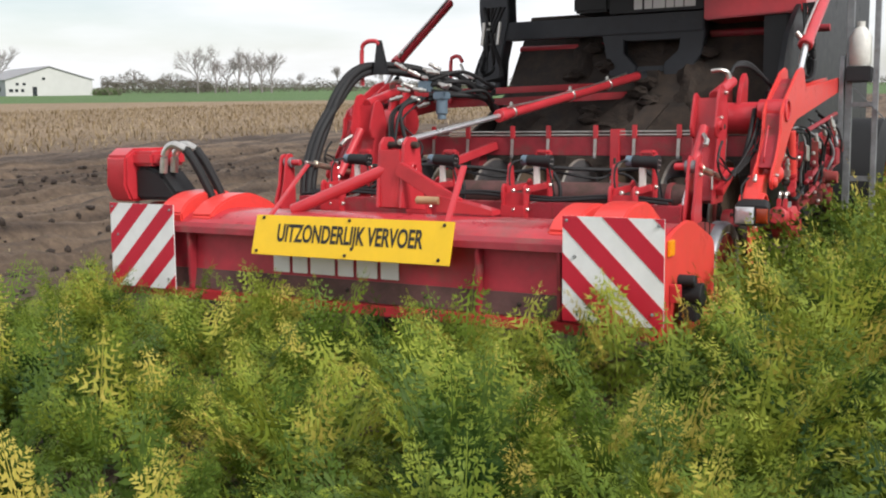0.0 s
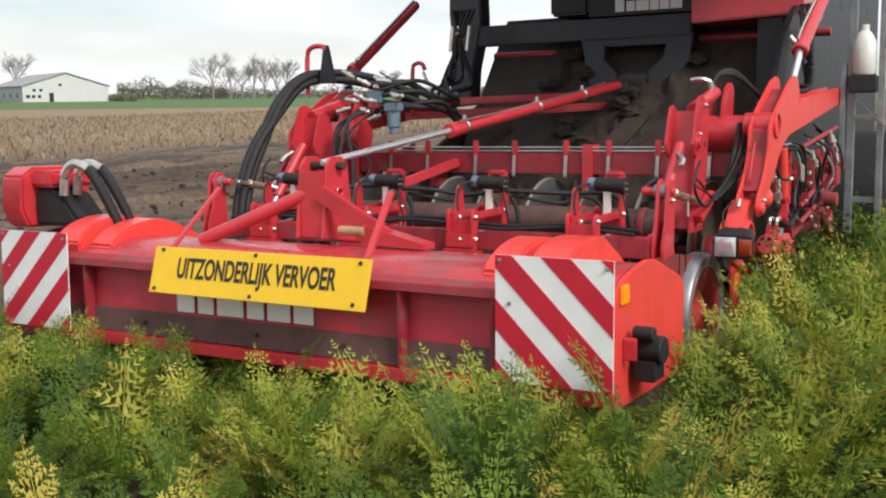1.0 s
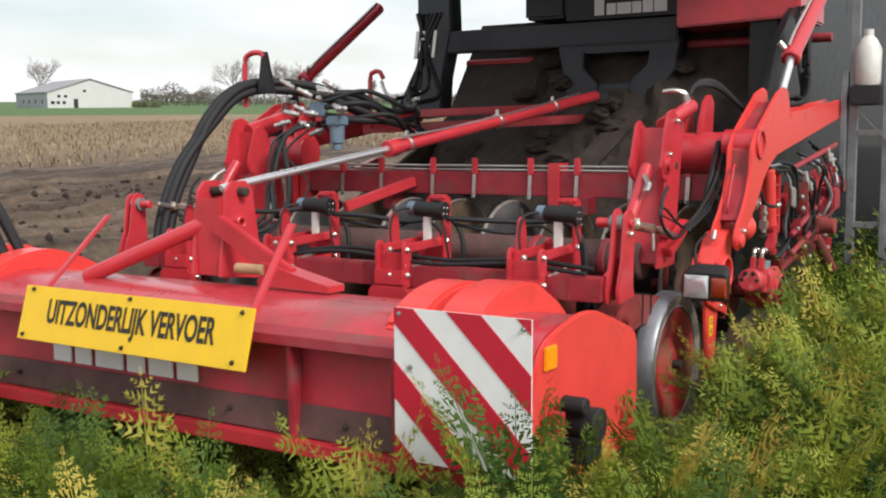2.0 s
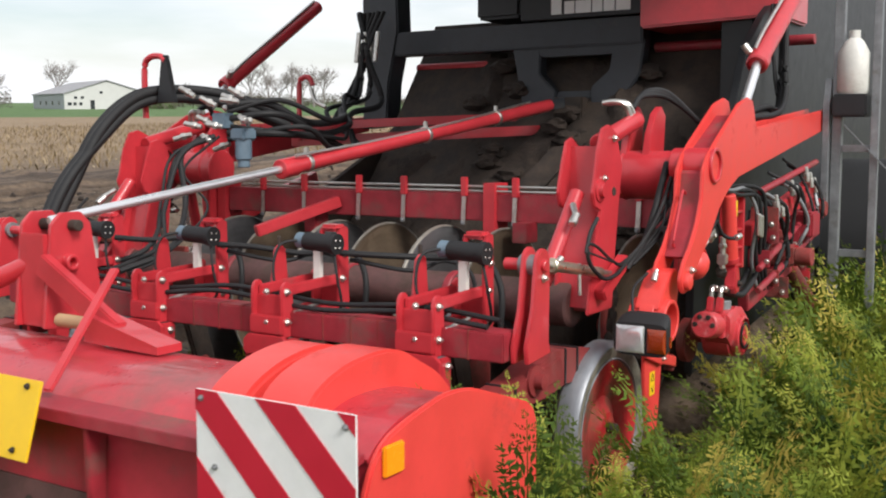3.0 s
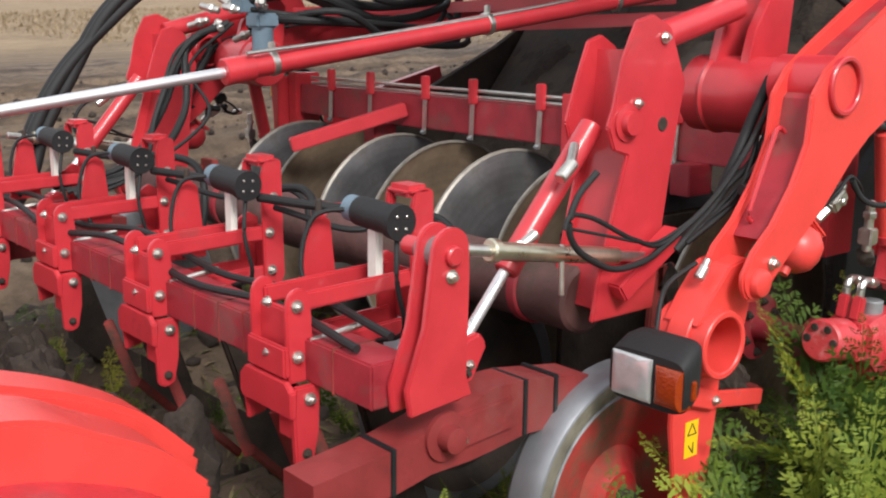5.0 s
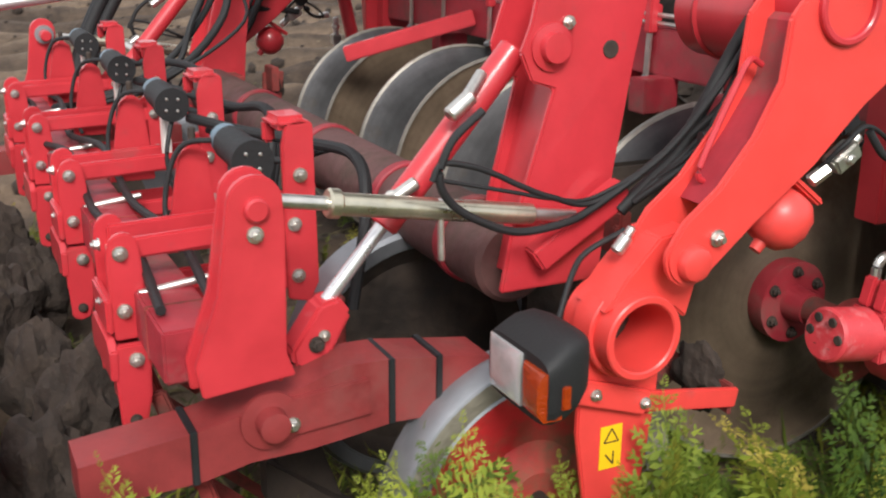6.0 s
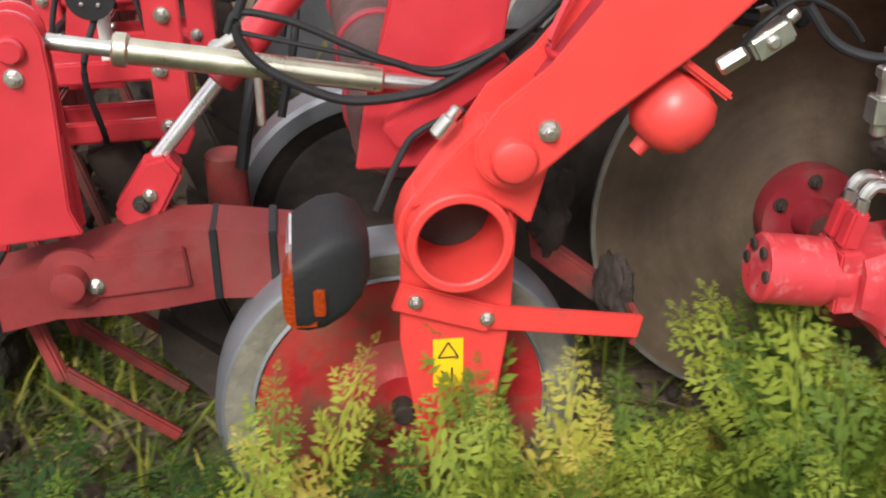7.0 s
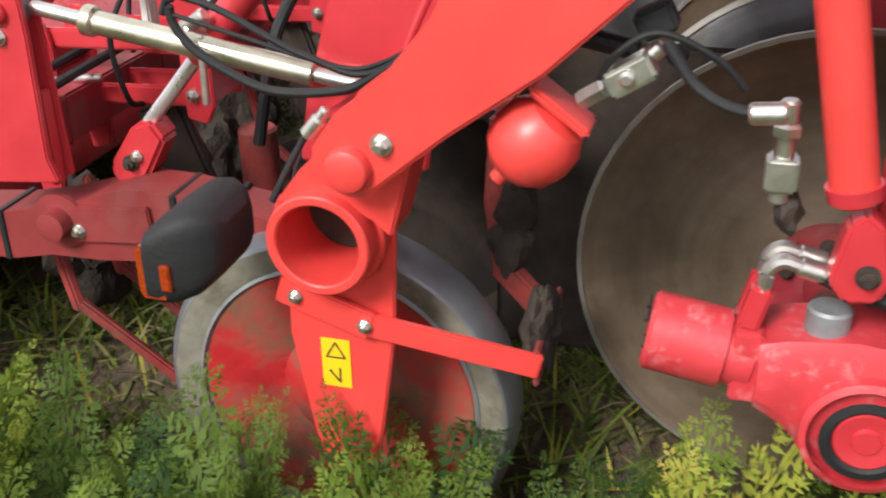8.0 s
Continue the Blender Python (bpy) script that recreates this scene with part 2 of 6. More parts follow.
def ground_material():
    m = bpy.data.materials.new("field_soil")
    m.use_nodes = True
    n, l = m.node_tree.nodes, m.node_tree.links
    p = n["Principled BSDF"]
    p.inputs["Roughness"].default_value = 0.95
    geo = n.new("ShaderNodeNewGeometry")
    sep = n.new("ShaderNodeSeparateXYZ")
    l.new(geo.outputs["Position"], sep.inputs["Vector"])

    def noise_at(scale, detail=8):
        t = n.new("ShaderNodeTexNoise")
        t.inputs["Scale"].default_value, t.inputs["Detail"].default_value = scale, detail
        t.inputs["Roughness"].default_value = 0.7
        l.new(geo.outputs["Position"], t.inputs["Vector"])
        return t.outputs["Fac"]

    def ramp(fac, c0, c1, p0=0.35, p1=0.68):
        r = n.new("ShaderNodeValToRGB")
        r.color_ramp.elements[0].position, r.color_ramp.elements[1].position = p0, p1
        r.color_ramp.elements[0].color, r.color_ramp.elements[1].color = (*c0, 1), (*c1, 1)
        l.new(fac, r.inputs["Fac"])
        return r.outputs["Color"]

    def mix(fac, x, y):
        q = n.new("ShaderNodeMix")
        q.data_type = "RGBA"
        l.new(fac, q.inputs["Factor"])
        l.new(x, q.inputs["A"])
        l.new(y, q.inputs["B"])
        return q.outputs["Result"]

    def step(value, lo, hi, wobble=None, amount=0.0):
        if wobble is not None:
            ad = n.new("ShaderNodeMath")
            ad.operation = "MULTIPLY_ADD"
            l.new(wobble, ad.inputs[0])
            ad.inputs[1].default_value = amount
            l.new(value, ad.inputs[2])
            value = ad.outputs["Value"]
        q = n.new("ShaderNodeMapRange")
        q.inputs["From Min"].default_value, q.inputs["From Max"].default_value = lo, hi
        l.new(value, q.inputs["Value"])
        return q.outputs["Result"]

    lane = n.new("ShaderNodeMapping")
    lane.inputs["Scale"].default_value = (2.4, 0.16, 1.0)
    l.new(geo.outputs["Position"], lane.inputs["Vector"])
    lanes = n.new("ShaderNodeTexNoise")
    lanes.inputs["Scale"].default_value, lanes.inputs["Detail"].default_value = 1.0, 6
    l.new(lane.outputs["Vector"], lanes.inputs["Vector"])
    damp = ramp(noise_at(7.0), (0.032, 0.022, 0.016), (0.10, 0.068, 0.047))
    dried = ramp(noise_at(9.0), (0.10, 0.070, 0.048), (0.21, 0.148, 0.10))
    soil = mix(step(lanes.outputs["Fac"], 0.43, 0.57), damp, dried)
    stubble = ramp(noise_at(3.0), (0.13, 0.085, 0.05), (0.34, 0.25, 0.15))
    dryer = ramp(noise_at(0.35), (0.16, 0.11, 0.065), (0.36, 0.26, 0.16))
    stubble = mix(noise_at(0.12), stubble, dryer)
    grass = ramp(noise_at(0.4), (0.055, 0.11, 0.03), (0.10, 0.17, 0.05))
    wob = noise_at(0.15)
    col = mix(step(sep.outputs["X"], -17.0, -26.0, wob, 6.0), soil, stubble)
    far = n.new("ShaderNodeVectorMath")
    far.operation = "DOT_PRODUCT"
    far.inputs[1].default_value = (-0.62, 0.78, 0)
    l.new(geo.outputs["Position"], far.inputs[0])
    col = mix(step(far.outputs["Value"], 118, 124), col, grass)
    l.new(col, p.inputs["Base Color"])
    bn = n.new("ShaderNodeBump")
    bn.inputs["Strength"].default_value, bn.inputs["Distance"].default_value = 0.9, 0.05
    l.new(noise_at(18.0, 6), bn.inputs["Height"])
    l.new(bn.outputs["Normal"], p.inputs["Normal"])
    return m


GROUND = ground_material()

# ---------- mesh helpers ----------
ORIGIN = Vector((-2.98, 6.0, 0.0))   # the harvester's own origin, in the plan


PLACE = Matrix()   # where the assembly in hand sits, against the numbers that it is drawn with


def part(name, bm, mat, parent, label="", at=None, smooth=True):
    """Links a bmesh, given in plan coordinates, as one mesh object under a thing or a part."""
    bmesh.ops.transform(bm, matrix=PLACE, verts=bm.verts)
    at = Vector(at) if at is not None else Vector(parent["seat"]) if parent else Vector((0, 0, 0))
    bmesh.ops.translate(bm, verts=bm.verts, vec=-at)
    bmesh.ops.recalc_face_normals(bm, faces=bm.faces)
    me = bpy.data.meshes.new(name)
    bm.to_mesh(me)
    bm.free()
    me.materials.append(mat)
    if smooth:
        me.polygons.foreach_set("use_smooth", [True] * len(me.polygons))
        me.set_sharp_from_angle(angle=radians(34))
    ob = new(name, me)
    ob["seat"] = at
    if parent:
        ob.parent = parent
        ob.location = at - Vector(parent["seat"])
    else:
        ob.location = at
    if label:
        tagged(ob, label)
    return ob


def soften(bm, w):
    if w > 0:
        es = [e for e in bm.edges if len(e.link_faces) == 2 and e.calc_face_angle(0) > 0.6]
        bmesh.ops.bevel(bm, geom=es, offset=w, segments=2, affect="EDGES", clamp_overlap=True)
    return bm


def box(x0, x1, y0, y1, z0, z1, w=0.004):
    bm = bmesh.new()
    bmesh.ops.create_cube(bm, size=1, matrix=Matrix.Translation(((x0 + x1) / 2, (y0 + y1) / 2, (z0 + z1) / 2)) @ Matrix.Diagonal((abs(x1 - x0), abs(y1 - y0), abs(z1 - z0), 1)))
    return soften(bm, w)


def basis(a, b, up=(0, 0, 1)):
    d = (Vector(b) - Vector(a)).normalized()
    u = Vector(up)
    if abs(d.dot(u)) > 0.98:
        u = Vector((0, 1, 0))
    s = d.cross(u).normalized()
    u = s.cross(d)
    return Matrix((s, d, u)).transposed().to_4x4()


def beam(a, b, w, h, r=0.005, up=(0, 0, 1)):
    """A rectangular bar from a to b, w wide and h high."""
    a, b = Vector(a), Vector(b)
    bm = bmesh.new()
    bmesh.ops.create_cube(bm, size=1, matrix=Matrix.Translation((a + b) / 2) @ basis(a, b, up) @ Matrix.Diagonal((w, (b - a).length, h, 1)))
    return soften(bm, r)


def plate(poly, x0, x1, w=0.003):
    """A plate cut to a (y, z) outline, standing across x."""
    bm = bmesh.new()
    f = bm.faces.new([bm.verts.new((x0, y, z)) for y, z in poly])
    got = bmesh.ops.extrude_face_region(bm, geom=[f])
    bmesh.ops.translate(bm, verts=[v for v in got["geom"] if isinstance(v, bmesh.types.BMVert)], vec=(x1 - x0, 0, 0))
    bmesh.ops.recalc_face_normals(bm, faces=bm.faces)
    return soften(bm, w)


def sheet(poly, y0, y1, w=0.003):
    """A plate cut to an (x, z) outline, standing across y."""
    bm = plate([(x, z) for x, z in poly], y0, y1, w)
    for v in bm.verts:
        v.co = Vector((v.co.y, v.co.x, v.co.z))
    return bm


def lathe(profile, a, b, seg=28):
    """A turned body: (distance along a to b in metres, radius) pairs."""
    a, b = Vector(a), Vector(b)
    m = basis(a, b)
    bm = bmesh.new()
    rings = []
    for s, r in profile:
        if r <= 0.0001:
            rings.append([bm.verts.new(a + m @ Vector((0, s, 0)))])
        else:
            rings.append([bm.verts.new(a + m @ Vector((r * math.cos(k * 2 * math.pi / seg), s, r * math.sin(k * 2 * math.pi / seg)))) for k in range(seg)])
    for p, q in zip(rings, rings[1:]):
        for k in range(seg):
            j = (k + 1) % seg
            c = [p[k % len(p)], p[j % len(p)], q[j % len(q)], q[k % len(q)]]
            c = list(dict.fromkeys(c))
            if len(c) > 2:
                bm.faces.new(c)
    return bm


def rod(a, b, r, seg=20, c=0.004):
    n = (Vector(b) - Vector(a)).length
    c = min(c, r * 0.4, n * 0.3)
    return lathe([(0, 0), (0, r - c), (c, r), (n - c, r), (n, r - c), (n, 0)], a, b, seg)


def pipe(a, b, r, inner, seg=40):
    n = (Vector(b) - Vector(a)).length
    e = 0.003
    return lathe([(e, inner), (0, inner + e), (0, r - e), (e, r), (n - e, r), (n, r - e), (n, inner + e), (n - e, inner), (e, inner)], a, b, seg)


def smooth_line(points, steps=7):
    ps = [Vector(p) for p in points]
    ps = [ps[0] * 2 - ps[1]] + ps + [ps[-1] * 2 - ps[-2]]
    out = []
    for i in range(1, len(ps) - 2):
        p0, p1, p2, p3 = ps[i - 1:i + 3]
        for k in range(steps):
            t = k / steps
            out.append(0.5 * (2 * p1 + (p2 - p0) * t + (2 * p0 - 5 * p1 + 4 * p2 - p3) * t * t + (3 * p1 - p0 - 3 * p2 + p3) * t ** 3))
    out.append(ps[-2])
    return out


def hose(points, r, seg=10, steps=7):
    line = smooth_line(points, steps)
    bm = bmesh.new()
    rings = []
    for i, p in enumerate(line):
        d = (line[min(i + 1, len(line) - 1)] - line[max(i - 1, 0)]).normalized()
        m = basis((0, 0, 0), d)
        rings.append([bm.verts.new(p + m @ Vector((r * math.cos(k * 2 * math.pi / seg), 0, r * math.sin(k * 2 * math.pi / seg)))) for k in range(seg)])
    for p, q in zip(rings, rings[1:]):
        for k in range(seg):
            bm.faces.new((p[k], p[(k + 1) % seg], q[(k + 1) % seg], q[k]))
    bm.faces.new(rings[0])
    bm.faces.new(rings[-1])
    return bm


def loose(points, seed, sway=0.012):
    """The same line with its middle points shifted a little, as slack hoses lie."""
    rng = random.Random(seed)
    return [p if k in (0, len(points) - 1) else tuple(c + rng.gauss(0, sway) for c in p) for k, p in enumerate(points)]


def joined(*bms):
    me = bpy.data.meshes.new("tmp")
    out = bmesh.new()
    for b in bms:
        b.to_mesh(me)
        out.from_mesh(me)
        b.free()
    bpy.data.meshes.remove(me)
    return out


def bolt(p, d, s=0.011):
    """A washer and a hexagon head at p, looking along d."""
    p, d = Vector(p), Vector(d).normalized()
    return joined(lathe([(0, 0), (0, s * 1.35), (s * 0.3, s * 1.35), (s * 0.3, 0)], p, p + d, 16),
                  lathe([(s * 0.3, s), (s * 1.0, s), (s * 1.15, s * 0.85), (s * 1.15, 0)], p, p + d, 6),
                  lathe([(s * 1.15, s * 0.5), (s * 1.7, s * 0.5), (s * 1.7, 0)], p, p + d, 10))


def loft(sections):
    """A skin through rings of equal length, closed at both ends."""
    bm = bmesh.new()
    rings = [[bm.verts.new(p) for p in s] for s in sections]
    n = len(rings[0])
    for p, q in zip(rings, rings[1:]):
        for k in range(n):
            bm.faces.new((p[k], p[(k + 1) % n], q[(k + 1) % n], q[k]))
    bm.faces.new(rings[0])
    bm.faces.new(rings[-1])
    return bm


def lump(centre, size, seed, detail=2):
    bm = bmesh.new()
    bmesh.ops.create_icosphere(bm, subdivisions=detail, radius=1)
    for v in bm.verts:
        k = 1 + 0.45 * noise.noise(v.co * 1.7 + Vector((seed * 3.1, seed, 0))) + 0.15 * noise.noise(v.co * 5 + Vector((seed, 0, 0)))
        v.co = Vector((v.co.x * size[0], v.co.y * size[1], v.co.z * size[2])) * k + Vector(centre)
    return bm


# ---------- the ground: one sheet to the horizon, ridged where it is farmed ----------
def ground_height(x, y):
    near = 1.0 if -22 < x < 12 else 0.0
    rough = 0.05 * noise.noise((x * 1.1, y * 1.1, 0.3)) + 0.03 * noise.noise((x * 3.7, y * 3.7, 1.3))
    if x > -5.15:
        ridge = 0.06 + 0.06 * math.cos(2 * math.pi * (x + 2.0) / 0.68)
    else:
        ridge = 0.05 + 0.17 * math.cos(2 * math.pi * (x + 2.0) / 0.75) * (0.7 + 0.5 * noise.noise((x * 0.4, y * 0.25, 3.0))) + 0.06 * noise.noise((x * 2.3, y * 1.3, 7.0))
    return near * (ridge + rough * (1.5 if x < -5.15 else 0.5)) - 0.12


def axis_steps(lo, hi, fine, reach, grow=1.35):
    mid = list(np.arange(lo, hi + fine / 2, fine))
    s, left, right = fine, [lo], [hi]
    while abs(right[-1]) < reach or abs(left[-1]) < reach:
        s *= grow
        left.append(left[-1] - s)
        right.append(right[-1] + s)
    return left[:0:-1] + mid + right[1:]


def make_ground():
    xs, ys = axis_steps(-16, 5, 0.085, 3000), axis_steps(-5, 22, 0.16, 3000)
    verts = [(x, y, ground_height(x, y)) for y in ys for x in xs]
    w = len(xs)
    faces = [(j * w + i, j * w + i + 1, (j + 1) * w + i + 1, (j + 1) * w + i) for j in range(len(ys) - 1) for i in range(w - 1)]
    me = bpy.data.meshes.new("ground")
    me.from_pydata(verts, [], faces)
    me.polygons.foreach_set("use_smooth", [True] * len(me.polygons))
    me.materials.append(GROUND)
    return tagged(new("ground", me), "dark ridged field soil running into brown maize stubble", "ground", kind="structure")


make_ground()


# ---------- leaves and stalks, laid out as large joined meshes ----------
def mesh_from(name, verts, tris, tint, mat):
    me = bpy.data.meshes.new(name)
    me.vertices.add(len(verts))
    me.vertices.foreach_set("co", np.asarray(verts, dtype=np.float32).ravel())
    me.loops.add(len(tris) * 3)
    me.loops.foreach_set("vertex_index", np.asarray(tris, dtype=np.int32).ravel())
    me.polygons.add(len(tris))
    me.polygons.foreach_set("loop_start", np.arange(len(tris), dtype=np.int32) * 3)
    me.update(calc_edges=True)
    at = me.attributes.new("tint", "FLOAT", "POINT")
    at.data.foreach_set("value", np.asarray(tint, dtype=np.float32))
    me.materials.append(mat)
    return me


RNG = np.random.default_rng(7)


def frond(length, arch, detail):
    """One feathery carrot leaf: an arching stalk with paired, cut leaflets. Returns vertices and triangles."""
    v, f = [], []

    def tri(p, q, r):
        k = len(v)
        v.extend((p, q, r))
        f.append((k, k + 1, k + 2))

    def stalk(s):
        a = arch * s ** 1.6
        return np.array([length * (0.18 * s + 0.75 * arch * s * s * 0.6), 0.0, length * (s - 0.38 * arch * s * s)])

    n = (4, 6, 8)[detail]
    for i in range(n):
        p, q = stalk(i / n), stalk((i + 1) / n)
        w0, w1 = 0.0028 * (1 - 0.7 * i / n), 0.0028 * (1 - 0.7 * (i + 1) / n)
        o0, o1 = np.array([0, w0, 0]), np.array([0, w1, 0])
        tri(p - o0, p + o0, q + o1)
        tri(p - o0, q + o1, q - o1)
    pairs = (5, 8, 11)[detail]
    start = 0.42
    for i in range(pairs + 1):
        q = i / pairs
        s = start + (1 - start) * q
        base = stalk(s)
        along = stalk(min(1.0, s + 0.03)) - stalk(s - 0.03)
        along /= np.linalg.norm(along)
        size = length * ((0.045 if detail > 1 else 0.055) + (0.145 if detail > 1 else 0.17) * (1 - q) ** 0.8 * min(1.0, 0.55 + q * 1.8)) * RNG.uniform(0.8, 1.2)
        for side in ((-1, 1) if i < pairs else (0,)):
            out = np.array([0.0, side * 1.0, 0.0]) + along * (0.8 if side else 1.0) + RNG.normal(0, 0.16, 3)
            out /= np.linalg.norm(out)
            flat = np.cross(along, out) if side else np.array([1.0, 0, 0.2])
            flat = flat + RNG.normal(0, 0.25, 3)
            cross = np.cross(out, flat)
            cross /= np.linalg.norm(cross) + 1e-9
            m = (2, 3, 4)[detail]
            tip = base + out * size
            for j in range(m):
                u = (j + 0.45) / m
                root = base + out * size * u
                ll = size * (0.36 * (1 - u) + 0.19)
                for c in (-1, 1):
                    d = cross * c + out * 0.9 + RNG.normal(0, 0.18, 3)
                    d /= np.linalg.norm(d)
                    wdt = (out - d * out.dot(d)) * ll * (0.42, 0.28, 0.22)[detail]
                    end = root + d * ll
                    if detail > 1:
                        mid = root + d * ll * 0.6
                        tri(root, mid - wdt, end)
                        tri(root, end, mid + wdt)
                    else:
                        tri(root - wdt * 0.8, root + wdt * 0.8, end)
            tri(tip - out * size * 0.22 - cross * size * 0.07, tip - out * size * 0.22 + cross * size * 0.07, tip + out * size * 0.12)
    return np.array(v), np.array(f)


FRONDS = {d: [frond(RNG.uniform(0.40, 0.54), a, d) for a in (0.15, 0.35, 0.55, 0.75, 0.95, 1.15)] for d in (0, 1, 2)}


def crop_mesh(name, spots, detail, origin=(0, 0, 0), leaves=(9, 13), size=1.0):
    """Carrot plants at the (x, y) spots, joined into one mesh."""
    vs, fs, ts, k = [], [], [], 0
    for x, y in spots:
        z = ground_height(x, y) - 0.02
        patch = noise.noise((x * 1.3, y * 1.3, 4.0))
        if patch < -0.24 and size < 1.26 and RNG.random() < 0.6:
            continue
        tone = np.clip((0.50 if detail > 1 else 0.49) + 0.34 * patch + RNG.normal(0, 0.12), 0.12, 0.72)
        if RNG.random() < 0.014:
            tone = RNG.uniform(0.62, 0.74)
        edge = 0.25 if -1.6 < x < -1.15 else 0.0
        grown = size * (1 + min(0.34, max(0.0, 0.045 * (y - 1.5))) * (x > -1.5)) * RNG.uniform(0.8, 1.08) * (1 + 0.12 * noise.noise((x * 0.8, y * 0.8, 9.0)))
        if y < 0.2 and x > -1.5:
            grown *= 0.97
        turn0 = RNG.uniform(0, 6.28)
        n = RNG.integers(*leaves)
        for i in range(n):
            v, f = FRONDS[detail][RNG.integers(0, 6)]
            a = turn0 + i * 2.4 + RNG.uniform(-0.4, 0.4)
            lean = RNG.uniform(-0.1, 0.38)
            c, s = math.cos(a), math.sin(a)
            q = v * (grown * RNG.uniform(0.6, 1.03))
            q = np.stack((q[:, 0] * math.cos(lean) + q[:, 2] * math.sin(lean), q[:, 1], q[:, 2] * math.cos(lean) - q[:, 0] * math.sin(lean)), 1)
            sway = q[:, 2] ** 2 * edge * RNG.uniform(0.2, 1.6)
            q = np.stack((q[:, 0] * c - q[:, 1] * s + x - origin[0] - sway, q[:, 0] * s + q[:, 1] * c + y - origin[1], q[:, 2] + z - origin[2]), 1)
            vs.append(q)
            fs.append(f + k)
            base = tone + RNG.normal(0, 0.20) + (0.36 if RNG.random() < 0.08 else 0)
            # tint drops towards each leaf's foot: shade low in the crop put into colour
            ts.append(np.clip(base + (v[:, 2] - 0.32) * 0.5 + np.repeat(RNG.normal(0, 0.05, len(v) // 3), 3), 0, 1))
            k += len(v)
    return mesh_from(name, np.concatenate(vs), np.concatenate(fs), np.concatenate(ts), LEAF)


def scatter(x0, x1, y0, y1, per_square):
    n = int((x1 - x0) * (y1 - y0) * per_square)
    xs = RNG.uniform(x0, x1, n)
    near = np.round((xs + 2.0) / 0.34) * 0.34 - 2.0
    xs = np.where(RNG.random(n) < 0.6, near + RNG.normal(0, 0.06, n), xs)
    return list(zip(np.clip(xs, x0, x1), RNG.uniform(y0, y1, n)))


SWATH_LEFT, SWATH_RIGHT = -5.0, -1.42
CROP_LABEL = "feathery green and yellowing carrot foliage standing in rows"
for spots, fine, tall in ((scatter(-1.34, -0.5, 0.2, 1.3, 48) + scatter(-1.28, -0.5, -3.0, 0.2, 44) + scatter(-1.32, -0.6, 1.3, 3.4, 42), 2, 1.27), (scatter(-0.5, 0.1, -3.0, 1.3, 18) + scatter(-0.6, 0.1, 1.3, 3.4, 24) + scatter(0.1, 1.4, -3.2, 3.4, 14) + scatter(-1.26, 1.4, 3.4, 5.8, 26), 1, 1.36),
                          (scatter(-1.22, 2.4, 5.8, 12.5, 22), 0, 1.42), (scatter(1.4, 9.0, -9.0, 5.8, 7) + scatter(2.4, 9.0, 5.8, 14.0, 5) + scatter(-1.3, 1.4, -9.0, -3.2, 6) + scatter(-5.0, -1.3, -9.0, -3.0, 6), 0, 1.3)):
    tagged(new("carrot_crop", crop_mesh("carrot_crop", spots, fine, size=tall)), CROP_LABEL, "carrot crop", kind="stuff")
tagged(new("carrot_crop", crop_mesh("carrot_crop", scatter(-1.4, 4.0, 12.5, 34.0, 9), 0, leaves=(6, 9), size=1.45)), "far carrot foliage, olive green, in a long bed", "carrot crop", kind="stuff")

# the bed that the machine tops: short strips across it, each pressed under the housing as it passes
STRIPS = []
STRIP = 0.36
y_at = 4.82
while y_at > -2.8:
    centre = ((SWATH_LEFT + SWATH_RIGHT) / 2, y_at - STRIP / 2, 0.05)
    spots = scatter(SWATH_LEFT, SWATH_RIGHT, y_at - STRIP, y_at, 21)
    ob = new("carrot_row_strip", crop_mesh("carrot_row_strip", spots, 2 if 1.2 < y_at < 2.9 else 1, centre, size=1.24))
    ob.location = centre
    tagged(ob, "strip of standing green carrot foliage ahead of the machine", "carrot crop", kind="stuff")
    STRIPS.append((ob, centre))
    y_at -= STRIP


def litter_mesh(name, x0, x1, y0, y1, n, long, mat, lift=0.012, stand=0.12, wide=0.006):
    """Loose bits lying on the ground, or short stalks standing on it."""
    vs, fs, ts = [], [], []
    for i in range(n):
        x, y = RNG.uniform(x0, x1), RNG.uniform(y0, y1)
        z = ground_height(x, y)
        a, up = RNG.uniform(0, 6.28), RNG.normal(0, stand)
        ln = long * RNG.uniform(0.4, 1.3)
        d = np.array([math.cos(a) * math.cos(up), math.sin(a) * math.cos(up), abs(math.sin(up))]) * ln
        s = np.array([-math.sin(a), math.cos(a), 0]) * wide * RNG.uniform(0.5, 1.4)
        p = np.array([x, y, z + lift])
        bend = d * 0.5 + np.array([0, 0, RNG.uniform(0, 0.012)])
        k = len(vs)
        vs.extend((p - s * 0.5, p + s * 0.5, p + bend + s, p + bend - s, p + d))
        fs.extend(((k, k + 1, k + 2), (k, k + 2, k + 3), (k + 3, k + 2, k + 4)))
        ts.extend([RNG.random()] * 5)
    return mesh_from(name, vs, fs, ts, mat)


tagged(new("leaf_litter", litter_mesh("leaf_litter", -5.0, -1.2, -3.0, 9.0, 9000, 0.09, LITTER)), "chopped wilted carrot leaves strewn on the soil", "leaf litter", kind="stuff")
tagged(new("leaf_litter", litter_mesh("leaf_litter", -2.6, -1.25, -2.5, 3.5, 5200, 0.13, TRAMPLED, 0.01, 0.45, 0.005)), "trampled stems and leaves along the bed edge", "leaf litter", kind="stuff")
tagged(new("weed_tufts", litter_mesh("weed_tufts", -2.5, -1.3, -2.8, 3.2, 5200, 0.17, LEAF, 0.0, 0.7, 0.004)), "thin green weeds and torn stems on the bed edge", "weeds", kind="stuff")
